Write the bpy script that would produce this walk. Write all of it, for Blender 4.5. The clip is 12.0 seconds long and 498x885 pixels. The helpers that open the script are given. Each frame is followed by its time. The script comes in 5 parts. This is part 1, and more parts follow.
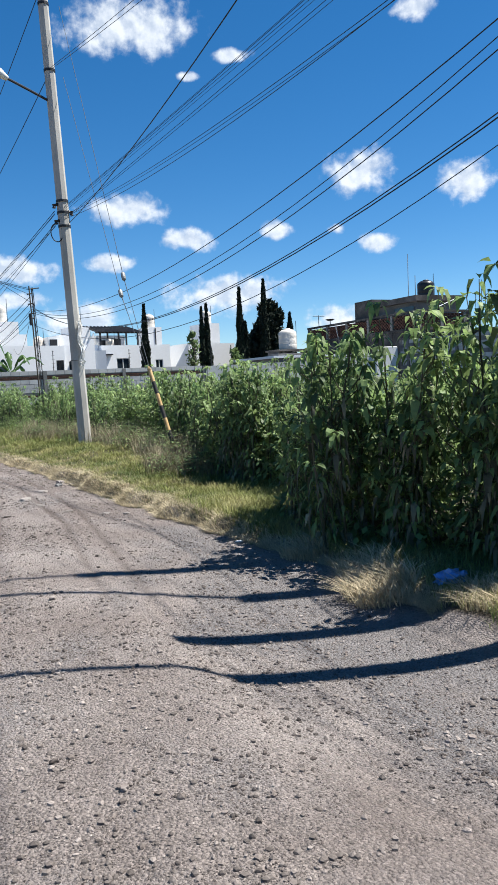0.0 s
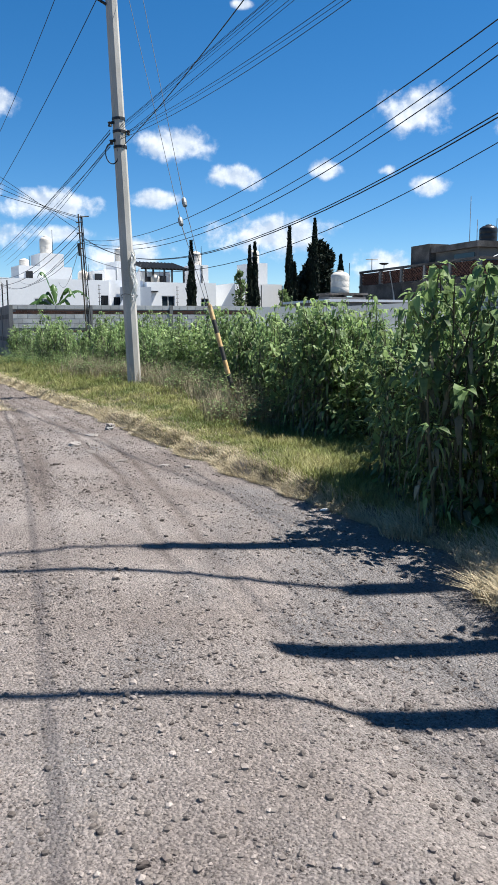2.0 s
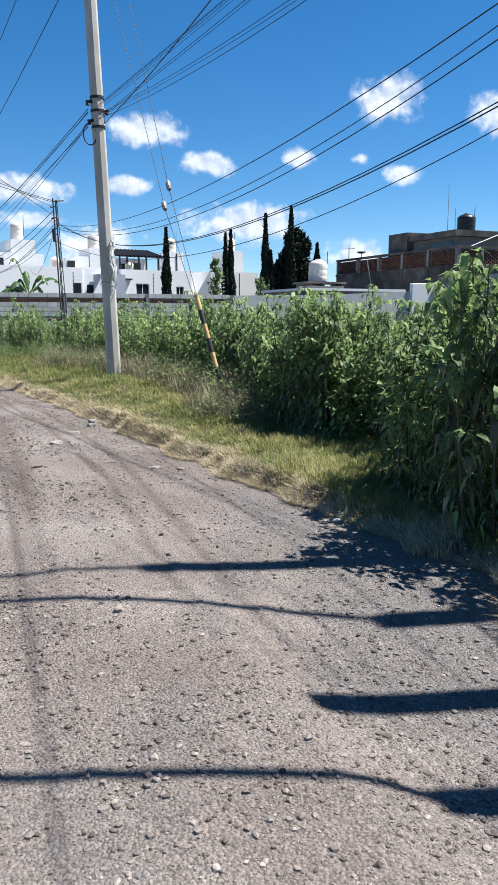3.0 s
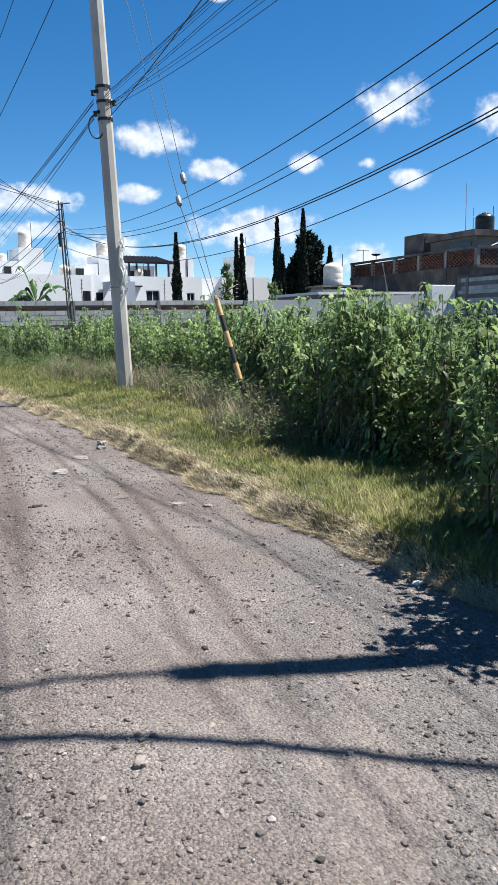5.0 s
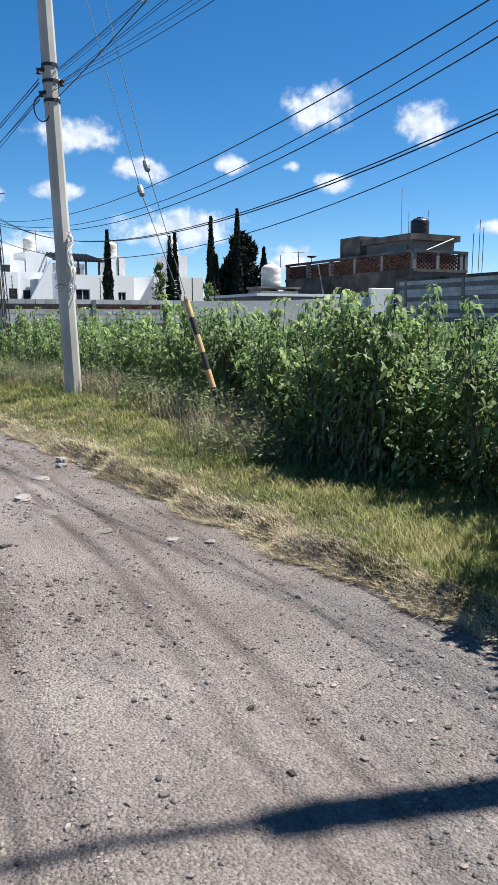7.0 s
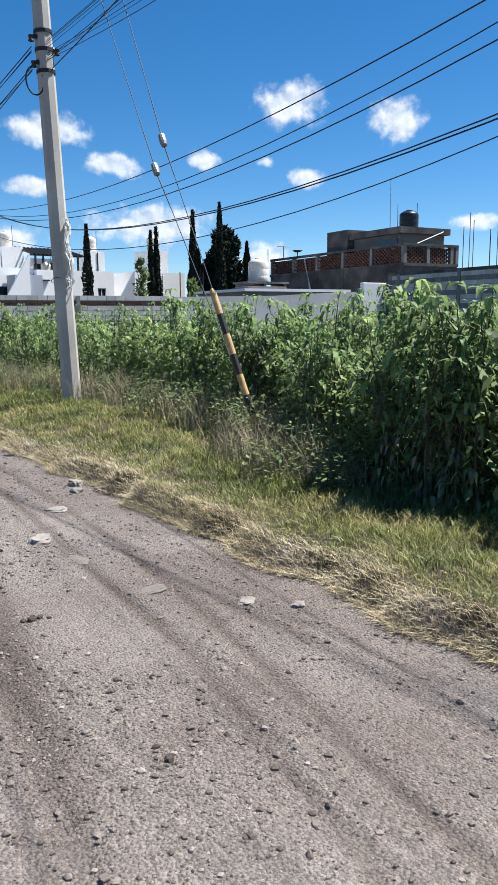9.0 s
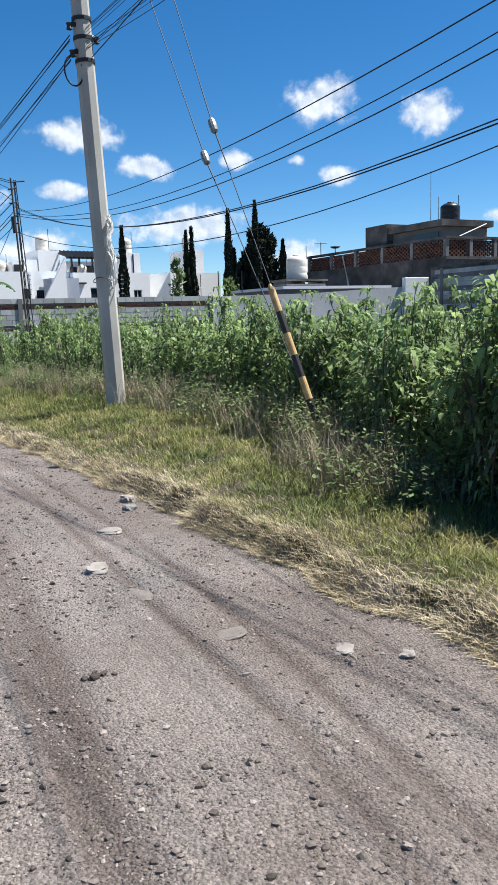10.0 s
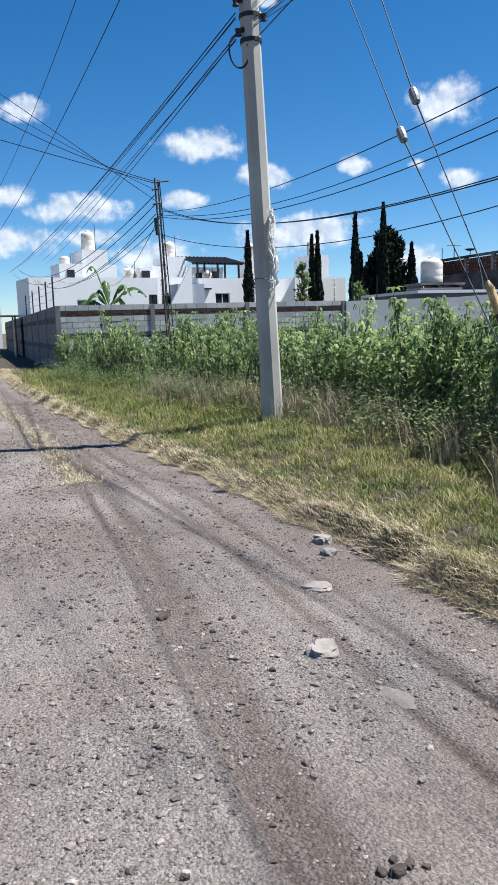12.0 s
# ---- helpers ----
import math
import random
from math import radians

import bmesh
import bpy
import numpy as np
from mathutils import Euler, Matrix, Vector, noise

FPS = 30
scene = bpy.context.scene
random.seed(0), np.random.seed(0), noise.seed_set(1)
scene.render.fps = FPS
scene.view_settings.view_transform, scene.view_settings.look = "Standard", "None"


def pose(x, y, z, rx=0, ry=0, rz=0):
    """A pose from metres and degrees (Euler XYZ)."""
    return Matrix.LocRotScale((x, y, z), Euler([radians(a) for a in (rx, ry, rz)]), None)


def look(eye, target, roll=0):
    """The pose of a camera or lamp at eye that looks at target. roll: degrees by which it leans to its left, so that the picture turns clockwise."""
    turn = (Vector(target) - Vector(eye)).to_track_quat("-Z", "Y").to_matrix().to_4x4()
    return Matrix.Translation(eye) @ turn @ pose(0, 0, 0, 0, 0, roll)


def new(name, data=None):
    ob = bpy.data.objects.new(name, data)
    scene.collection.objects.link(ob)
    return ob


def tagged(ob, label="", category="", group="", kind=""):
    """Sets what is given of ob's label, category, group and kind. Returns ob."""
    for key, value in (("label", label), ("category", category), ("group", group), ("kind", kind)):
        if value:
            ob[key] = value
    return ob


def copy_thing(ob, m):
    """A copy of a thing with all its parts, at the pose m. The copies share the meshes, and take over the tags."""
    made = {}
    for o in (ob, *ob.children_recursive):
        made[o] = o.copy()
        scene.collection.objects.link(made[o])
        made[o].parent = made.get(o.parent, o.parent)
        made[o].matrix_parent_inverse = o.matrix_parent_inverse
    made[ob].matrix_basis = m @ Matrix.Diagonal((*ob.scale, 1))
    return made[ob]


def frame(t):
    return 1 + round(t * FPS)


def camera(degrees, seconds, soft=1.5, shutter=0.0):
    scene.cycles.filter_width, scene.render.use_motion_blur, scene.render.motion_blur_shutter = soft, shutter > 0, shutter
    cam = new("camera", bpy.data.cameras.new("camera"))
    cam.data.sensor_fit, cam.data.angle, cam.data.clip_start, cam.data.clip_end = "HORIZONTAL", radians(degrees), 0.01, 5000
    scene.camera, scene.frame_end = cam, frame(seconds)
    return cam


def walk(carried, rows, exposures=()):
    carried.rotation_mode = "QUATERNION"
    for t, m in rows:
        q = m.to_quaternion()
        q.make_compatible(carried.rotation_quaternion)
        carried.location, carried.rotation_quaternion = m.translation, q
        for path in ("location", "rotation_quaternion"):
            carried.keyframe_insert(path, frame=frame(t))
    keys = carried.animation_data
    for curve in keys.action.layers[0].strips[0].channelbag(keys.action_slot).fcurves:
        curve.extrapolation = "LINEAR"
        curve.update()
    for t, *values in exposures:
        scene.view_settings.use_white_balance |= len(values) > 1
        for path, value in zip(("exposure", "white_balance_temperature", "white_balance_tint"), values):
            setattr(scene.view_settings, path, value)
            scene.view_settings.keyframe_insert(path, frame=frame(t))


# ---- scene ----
cam = camera(35.7, 12.0, soft=0.5)
METRES, EYE, TILT, LEAN, TURN = 7.8, 1.5, 0.0, 0.0, -24.7
ROWS = [
    (0.0, 0.0, 0.0, 0.0, -0.19, -4.42, 2.49),
    (0.5, -0.0187, 0.0394, -0.0005, 0.55, -5.14, -0.12),
    (1.0, -0.0319, 0.0674, -0.0018, 1.36, -6.04, -0.85),
    (1.5, -0.044, 0.1048, -0.0012, 2.41, -7.15, 0.42),
    (2.0, -0.0567, 0.1368, -0.0021, 2.82, -8.52, 0.18),
    (2.5, -0.0764, 0.1713, 0.0025, 1.56, -9.15, -0.22),
    (4.5, -0.1151, 0.3311, 0.0002, 0.3, -9.52, 0.09),
    (5.0, -0.1241, 0.3753, 0.0018, 1.52, -8.94, 0.88),
    (5.5, -0.1498, 0.4063, 0.0026, 3.29, -8.95, 0.48),
    (6.0, -0.1746, 0.4315, 0.0057, 0.06, -8.79, -1.01),
    (6.5, -0.1849, 0.466, 0.0051, -3.42, -8.8, -0.0),
    (7.0, -0.2027, 0.4969, 0.0059, -3.9, -8.93, 0.18),
    (9.0, -0.2767, 0.6651, 0.0076, -5.73, -9.23, 0.46),
    (9.5, -0.2922, 0.709, 0.0068, -5.66, -9.19, 0.51),
    (10.0, -0.3039, 0.7539, 0.0065, -3.29, -9.25, 1.67),
    (10.5, -0.3316, 0.7964, 0.0066, -2.65, -9.14, 1.13),
    (11.0, -0.358, 0.8314, 0.0075, -1.41, -8.78, 1.39),
    (11.5, -0.3774, 0.8708, 0.0081, 3.11, -8.69, 3.25),
    (12.0, -0.3966, 0.9045, 0.0068, 5.08, -8.58, 1.64),
]
walk(cam, [(t, pose(0, 0, EYE, TILT, LEAN, TURN) @ pose(METRES * x, METRES * y, METRES * z, 90 + pitch, roll, yaw)) for t, x, y, z, yaw, pitch, roll in ROWS],
     exposures=[(0.0, 1.02, 6220, 8), (1.5, 1.02, 6220, 8), (2.5, 1.10, 6220, 8), (7.0, 1.06, 6220, 8), (10.5, 1.02, 6200, 8), (12.0, 0.95, 6080, 8)])

# ---- sun, sky and clouds ----
SUN_AZIMUTH, SUN_ELEVATION = 103.0, 62.0  # degrees from +y towards +x; above the horizon
sun_way = Vector((math.sin(radians(SUN_AZIMUTH)) * math.cos(radians(SUN_ELEVATION)),
                  math.cos(radians(SUN_AZIMUTH)) * math.cos(radians(SUN_ELEVATION)), math.sin(radians(SUN_ELEVATION))))
sun = new("sun", bpy.data.lights.new("sun", "SUN"))
sun.data.energy, sun.data.angle, sun.data.color = 5.6, radians(0.55), (1.0, 0.945, 0.86)
sun.matrix_world = look(sun_way * 60, (0, 0, 0))

# azimuth, elevation, half width, half height, in degrees
CLOUDS = [(17.4, 23.9, 6.2, 2.2), (16.6, 12.5, 4.0, 1.3), (21.1, 10.4, 2.3, 1.1), (27.2, 10.9, 1.4, 0.8), (33.5, 14.4, 3.2, 1.8),
          (40.8, 13.1, 2.5, 1.7), (34.4, 9.6, 1.7, 0.9), (15.2, 8.9, 2.2, 0.8), (8.0, 8.4, 4.6, 1.2), (37.6, 24.0, 2.0, 0.9),
          (23.5, 6.4, 5.4, 1.7), (31.6, 4.2, 2.5, 1.5), (21.4, 21.0, 1.1, 0.4), (31.7, 10.7, 0.9, 0.5), (4.6, 14.6, 2.0, 1.1),
          (2.5, 9.2, 3.6, 1.0), (3.0, 6.2, 4.0, 1.2), (8.5, 6.4, 3.2, 0.8), (46.5, 6.4, 2.4, 0.7), (13.0, 5.0, 4.0, 1.6), (24.6, 22.2, 1.7, 0.55), (-20, 14, 6, 2), (70, 12, 6, 2), (100, 20, 7, 3), (150, 15, 8, 3), (-90, 18, 8, 3)]


def build_sky():
    world = bpy.data.worlds.new("sky")
    scene.world = world
    world.use_nodes = True
    tree = world.node_tree
    nodes, links = tree.nodes, tree.links
    nodes.clear()

    def math_node(kind, a, b=None, clamp=False):
        n = nodes.new("ShaderNodeMath")
        n.operation, n.use_clamp = kind, clamp
        for i, v in enumerate((a, b)):
            if v is None:
                continue
            if isinstance(v, (int, float)):
                n.inputs[i].default_value = v
            else:
                links.new(v, n.inputs[i])
        return n.outputs[0]

    sky = nodes.new("ShaderNodeTexSky")
    sky.sky_type, sky.sun_disc = "NISHITA", False
    sky.sun_elevation, sky.sun_rotation = radians(SUN_ELEVATION), radians(SUN_AZIMUTH)
    sky.altitude, sky.air_density, sky.dust_density, sky.ozone_density = 2200, 1.0, 0.6, 3.0
    coord = nodes.new("ShaderNodeTexCoord")
    split = nodes.new("ShaderNodeSeparateXYZ")
    links.new(coord.outputs["Generated"], split.inputs[0])
    azimuth = math_node("MULTIPLY", math_node("ARCTAN2", split.outputs[0], split.outputs[1]), 180 / math.pi)
    elevation = math_node("MULTIPLY", math_node("ARCSINE", split.outputs[2]), 180 / math.pi)
    flat = nodes.new("ShaderNodeCombineXYZ")
    links.new(azimuth, flat.inputs[0])
    links.new(elevation, flat.inputs[1])
    billow = nodes.new("ShaderNodeTexNoise")
    billow.inputs["Scale"].default_value, billow.inputs["Detail"].default_value = 0.6, 10
    billow.inputs["Roughness"].default_value = 0.58
    links.new(flat.outputs[0], billow.inputs["Vector"])
    mask = None
    for az, el, wide, high in CLOUDS:
        off = nodes.new("ShaderNodeVectorMath")
        off.operation = "SUBTRACT"
        links.new(flat.outputs[0], off.inputs[0])
        off.inputs[1].default_value = (az, el, 0)
        grown = nodes.new("ShaderNodeVectorMath")
        grown.operation = "MULTIPLY"
        links.new(off.outputs[0], grown.inputs[0])
        grown.inputs[1].default_value = (1.12 / wide, 1.12 / high, 0)
        size = nodes.new("ShaderNodeVectorMath")
        size.operation = "LENGTH"
        links.new(grown.outputs[0], size.inputs[0])
        one = math_node("SUBTRACT", 1.0, size.outputs["Value"])
        mask = one if mask is None else math_node("MAXIMUM", mask, one)
    rough = math_node("MULTIPLY", math_node("SUBTRACT", billow.outputs["Fac"], 0.5), 2.3)
    density = math_node("ADD", math_node("MULTIPLY", mask, 1.3), rough)
    ramp = nodes.new("ShaderNodeMapRange")
    ramp.interpolation_type = "SMOOTHSTEP"
    ramp.inputs["From Min"].default_value, ramp.inputs["From Max"].default_value = -0.05, 0.85
    ramp.inputs["To Max"].default_value = 0.9
    links.new(density, ramp.inputs["Value"])
    # relief of the clouds: their density against that a little up and towards the sun
    moved = nodes.new("ShaderNodeVectorMath")
    moved.operation = "ADD"
    links.new(flat.outputs[0], moved.inputs[0])
    moved.inputs[1].default_value = (0.22, 0.38, 0)
    billow_up = nodes.new("ShaderNodeTexNoise")
    billow_up.inputs["Scale"].default_value, billow_up.inputs["Detail"].default_value = 0.6, 4
    links.new(moved.outputs[0], billow_up.inputs["Vector"])
    shade = nodes.new("ShaderNodeValToRGB")
    shade.color_ramp.elements[0].position, shade.color_ramp.elements[0].color = 0.36, (5.9, 6.5, 7.5, 1)
    shade.color_ramp.elements[1].position, shade.color_ramp.elements[1].color = 0.60, (9.3, 9.45, 9.7, 1)
    links.new(math_node("ADD", math_node("SUBTRACT", billow.outputs["Fac"], billow_up.outputs["Fac"]), 0.48), shade.inputs[0])
    tone = nodes.new("ShaderNodeHueSaturation")
    tone.inputs["Saturation"].default_value, tone.inputs["Value"].default_value = 1.32, 1.13
    tone.inputs["Hue"].default_value = 0.498
    links.new(sky.outputs[0], tone.inputs["Color"])
    mix = nodes.new("ShaderNodeMix")
    mix.data_type = "RGBA"
    links.new(ramp.outputs[0], mix.inputs[0])
    links.new(tone.outputs[0], mix.inputs[6])
    links.new(shade.outputs[0], mix.inputs[7])
    back = nodes.new("ShaderNodeBackground")
    back.inputs["Strength"].default_value = 0.058
    links.new(mix.outputs[2], back.inputs["Color"])
    links.new(back.outputs[0], nodes.new("ShaderNodeOutputWorld").inputs[0])


build_sky()


# ---- materials ----
def surface(name, colours, scale=4.0, fine=40.0, rough=0.85, bump=0.3, depth=0.01, spread=0.25, metal=0.0, vary=0.0, island=0.0, through_light=0.0):
    """colours: dark to light, mixed by a broad noise; fine: the grain's scale; vary / island: how far each object / loose piece differs."""
    m = bpy.data.materials.new(name)
    m.use_nodes = True
    nodes, links = m.node_tree.nodes, m.node_tree.links
    bsdf = nodes["Principled BSDF"]
    broad = nodes.new("ShaderNodeTexNoise")
    broad.inputs["Scale"].default_value, broad.inputs["Detail"].default_value = scale, 5
    grain = nodes.new("ShaderNodeTexNoise")
    grain.inputs["Scale"].default_value, grain.inputs["Detail"].default_value = fine, 6
    grain.inputs["Roughness"].default_value = 0.7
    place = nodes.new("ShaderNodeNewGeometry")
    for n in (broad, grain):
        links.new(place.outputs["Position"], n.inputs["Vector"])
    ramp = nodes.new("ShaderNodeValToRGB")
    e = ramp.color_ramp.elements
    while len(e) < len(colours):
        e.new(0.5)
    for i, c in enumerate(colours):
        e[i].position = 0.5 + 0.36 * (i / max(1, len(colours) - 1) - 0.5)
        e[i].color = (*c, 1)
    links.new(broad.outputs["Fac"], ramp.inputs[0])
    level = nodes.new("ShaderNodeMapRange")
    level.inputs["From Min"].default_value, level.inputs["From Max"].default_value = 0.25, 0.75
    level.inputs["To Min"].default_value, level.inputs["To Max"].default_value = 1 - spread, 1 + spread
    links.new(grain.outputs["Fac"], level.inputs["Value"])
    value = level.outputs[0]
    for amount, node, socket in ((vary, "ShaderNodeObjectInfo", "Random"), (island, "ShaderNodeNewGeometry", "Random Per Island")):
        if amount:
            info = nodes.new(node)
            r = nodes.new("ShaderNodeMapRange")
            r.inputs["To Min"].default_value, r.inputs["To Max"].default_value = 1 - amount, 1 + amount
            links.new(info.outputs[socket], r.inputs["Value"])
            mul = nodes.new("ShaderNodeMath")
            mul.operation = "MULTIPLY"
            links.new(value, mul.inputs[0])
            links.new(r.outputs[0], mul.inputs[1])
            value = mul.outputs[0]
    tint = nodes.new("ShaderNodeVectorMath")
    tint.operation = "SCALE"
    links.new(ramp.outputs[0], tint.inputs[0])
    links.new(value, tint.inputs["Scale"])
    links.new(tint.outputs[0], bsdf.inputs["Base Color"])
    bsdf.inputs["Roughness"].default_value, bsdf.inputs["Metallic"].default_value = rough, metal
    bsdf.inputs["Specular IOR Level"].default_value = 0.35
    if bump:
        relief = nodes.new("ShaderNodeBump")
        relief.inputs["Strength"].default_value, relief.inputs["Distance"].default_value = bump, depth
        links.new(grain.outputs["Fac"], relief.inputs["Height"])
        links.new(relief.outputs[0], bsdf.inputs["Normal"])
    if through_light:
        clear = nodes.new("ShaderNodeBsdfTranslucent")
        links.new(tint.outputs[0], clear.inputs["Color"])
        mix = nodes.new("ShaderNodeMixShader")
        mix.inputs[0].default_value = through_light
        links.new(bsdf.outputs[0], mix.inputs[1])
        links.new(clear.outputs[0], mix.inputs[2])
        links.new(mix.outputs[0], nodes["Material Output"].inputs[0])
    return m


def ground_material():
    """Pale dust with pebbles, grey crushed stone in the hollow, reddish damp tracks and soil under the grass, by the masks of the sheet."""
    m = surface("dirt_road", [(0.212, 0.175, 0.157), (0.283, 0.242, 0.221), (0.34, 0.298, 0.274)], 0.8, 80, 0.95, 1.0, 0.02, 0.42)
    nodes, links = m.node_tree.nodes, m.node_tree.links
    bsdf = nodes["Principled BSDF"]
    base = bsdf.inputs["Base Color"].links[0].from_socket
    place = nodes.new("ShaderNodeNewGeometry")
    pebble = nodes.new("ShaderNodeTexVoronoi")
    pebble.inputs["Scale"].default_value = 75
    links.new(place.outputs["Position"], pebble.inputs["Vector"])
    tone = nodes.new("ShaderNodeMapRange")
    tone.inputs["To Min"].default_value, tone.inputs["To Max"].default_value = 0.74, 1.24
    links.new(pebble.outputs["Color"], tone.inputs["Value"])
    speck = nodes.new("ShaderNodeVectorMath")
    speck.operation = "SCALE"
    links.new(base, speck.inputs[0])
    links.new(tone.outputs[0], speck.inputs["Scale"])
    out = speck.outputs[0]
    for attribute, colour in (("stone", (0.205, 0.19, 0.188)), ("track", (0.128, 0.098, 0.085)), ("soil", (0.09, 0.072, 0.05))):
        mask = nodes.new("ShaderNodeAttribute")
        mask.attribute_name = attribute
        mix = nodes.new("ShaderNodeMix")
        mix.data_type = "RGBA"
        links.new(mask.outputs["Fac"], mix.inputs[0])
        links.new(out, mix.inputs[6])
        flat = nodes.new("ShaderNodeVectorMath")
        flat.operation = "SCALE"
        flat.inputs[0].default_value = colour
        links.new(tone.outputs[0], flat.inputs["Scale"])
        links.new(flat.outputs[0], mix.inputs[7])
        out = mix.outputs[2]
    links.new(out, bsdf.inputs["Base Color"])
    first = bsdf.inputs["Normal"].links[0].from_node
    second = nodes.new("ShaderNodeBump")
    second.inputs["Strength"].default_value, second.inputs["Distance"].default_value = 1.0, 0.018
    second.invert = True
    links.new(pebble.outputs["Distance"], second.inputs["Height"])
    links.new(first.outputs[0], second.inputs["Normal"])
    links.new(second.outputs[0], bsdf.inputs["Normal"])
    return m


def plain(name, colour, rough=0.5, metal=0.0):
    return surface(name, [tuple(c * 0.88 for c in colour), tuple(min(1, c * 1.08) for c in colour)], 3, 30, rough, 0.1, 0.004, 0.08, metal)


DIRT = ground_material()
PEBBLE = surface("pebbles", [(0.078, 0.063, 0.055), (0.157, 0.132, 0.118), (0.243, 0.210, 0.189)], 9, 120, 0.9, 0.3, 0.003, 0.2, island=0.5)
WORN = surface("worn_slab", [(0.126, 0.110, 0.098), (0.178, 0.157, 0.142)], 9, 70, 0.9, 0.5, 0.008, 0.25)
SLAB = surface("pale_stone", [(0.192, 0.170, 0.155), (0.274, 0.248, 0.229)], 9, 70, 0.9, 0.4, 0.006, 0.2)
CLOD = surface("dark_clod", [(0.037, 0.030, 0.026), (0.074, 0.059, 0.052)], 30, 120, 0.95, 0.4, 0.01)
LEAF = surface("weed_leaf", [(0.10, 0.155, 0.058), (0.172, 0.245, 0.09), (0.27, 0.345, 0.135)], 1.2, 25, 0.55, 0.2, 0.004, 0.2, vary=0.2, island=0.5, through_light=0.45)
LEAF_DRY = surface("weed_leaf_dry", [(0.075, 0.085, 0.055), (0.15, 0.15, 0.10), (0.21, 0.19, 0.13)], 3, 25, 0.8, 0.2, 0.004, 0.2, island=0.45, through_light=0.25)
STEM = surface("weed_stem", [(0.045, 0.045, 0.022), (0.090, 0.081, 0.050)], 6, 50, 0.75, 0.2, 0.003, 0.2, vary=0.25)
GRASS = surface("green_grass", [(0.104, 0.139, 0.038), (0.201, 0.214, 0.063), (0.331, 0.297, 0.131)], 2.1, 20, 0.6, 0, 0.002, 0.15, island=0.55, through_light=0.25)
STRAW = surface("straw_grass", [(0.398, 0.328, 0.205), (0.608, 0.523, 0.371)], 2, 20, 0.7, 0, 0.002, 0.15, island=0.3, through_light=0.2)
BROWN = surface("dry_brown_grass", [(0.182, 0.149, 0.097), (0.351, 0.298, 0.202)], 2, 20, 0.8, 0, 0.002, 0.15, island=0.4, through_light=0.15)
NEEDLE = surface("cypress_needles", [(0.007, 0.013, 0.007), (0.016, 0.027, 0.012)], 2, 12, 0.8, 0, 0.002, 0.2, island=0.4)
BARK = surface("bark", [(0.052, 0.037, 0.026), (0.096, 0.074, 0.052)], 6, 40, 0.9, 0.5, 0.01)
CONCRETE_POLE = surface("pole_concrete", [(0.348, 0.331, 0.303), (0.460, 0.438, 0.404)], 1.3, 60, 0.85, 0.35, 0.004, 0.16)
CONCRETE = surface("grey_concrete", [(0.148, 0.144, 0.141), (0.222, 0.215, 0.207)], 0.8, 25, 0.9, 0.4, 0.008, 0.2)
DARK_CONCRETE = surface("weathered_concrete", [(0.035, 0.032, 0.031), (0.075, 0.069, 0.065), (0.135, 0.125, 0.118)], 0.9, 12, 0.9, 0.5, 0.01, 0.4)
BLOCK = surface("concrete_block", [(0.411, 0.399, 0.388), (0.557, 0.544, 0.526)], 1.5, 40, 0.95, 0.4, 0.006, 0.2, vary=0.16)
BLOCK_DARK = surface("dark_block", [(0.148, 0.141, 0.137), (0.222, 0.211, 0.200)], 1.5, 40, 0.95, 0.4, 0.006, 0.2, vary=0.2)
MORTAR = surface("mortar", [(0.148, 0.144, 0.137), (0.207, 0.200, 0.192)], 2, 40, 0.95, 0.3, 0.006, 0.15)
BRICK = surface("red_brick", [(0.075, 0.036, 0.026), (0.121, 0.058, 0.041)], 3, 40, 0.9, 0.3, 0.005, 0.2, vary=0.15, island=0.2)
PLASTER = surface("grey_plaster", [(0.440, 0.446, 0.451), (0.572, 0.572, 0.572)], 0.35, 9, 0.9, 0.25, 0.004, 0.10)
WHITE = surface("white_wall_paint", [(0.78, 0.78, 0.78), (0.83, 0.83, 0.825)], 0.25, 6, 0.75, 0.1, 0.004, 0.05)
# white walls turned from the sun, their shade mixed into a blue-grey colour
SHADED_WHITE = surface("shaded_white_paint", [(0.333, 0.370, 0.429), (0.385, 0.422, 0.474)], 0.3, 6, 0.8, 0.1, 0.004, 0.05)
CREAM = surface("cream_plastic", [(0.55, 0.50, 0.44), (0.66, 0.62, 0.56)], 1, 12, 0.45, 0.1, 0.003, 0.06)
WHITE_PLASTIC = plain("white_plastic", (0.74, 0.74, 0.72), 0.4)
BLACK_PLASTIC = plain("black_plastic", (0.02, 0.02, 0.022), 0.35)
DARK_METAL = plain("dark_metal", (0.035, 0.035, 0.038), 0.5, 0.4)
GALVANISED = plain("galvanised_steel", (0.45, 0.46, 0.47), 0.4, 0.8)
CABLE = plain("black_cable", (0.012, 0.013, 0.016), 0.55)
PORCELAIN = plain("grey_porcelain", (0.20, 0.21, 0.21), 0.35)
GUY = plain("guy_wire", (0.045, 0.055, 0.07), 0.7)
YELLOW = surface("worn_yellow_paint", [(0.370, 0.222, 0.081), (0.488, 0.340, 0.163)], 14, 60, 0.55, 0.2, 0.002, 0.2)
BLACK_PAINT = plain("black_paint", (0.02, 0.018, 0.016), 0.5)
RUST = surface("rusty_steel", [(0.074, 0.037, 0.022), (0.148, 0.081, 0.044)], 8, 60, 0.85, 0.2, 0.003)
WOOD = surface("grey_wood", [(0.059, 0.048, 0.037), (0.111, 0.092, 0.074)], 4, 50, 0.9, 0.4, 0.004)
CLOTH = plain("white_torn_plastic", (0.82, 0.81, 0.79), 0.6)
BLUE = plain("blue_plastic", (0.12, 0.25, 0.55), 0.35)
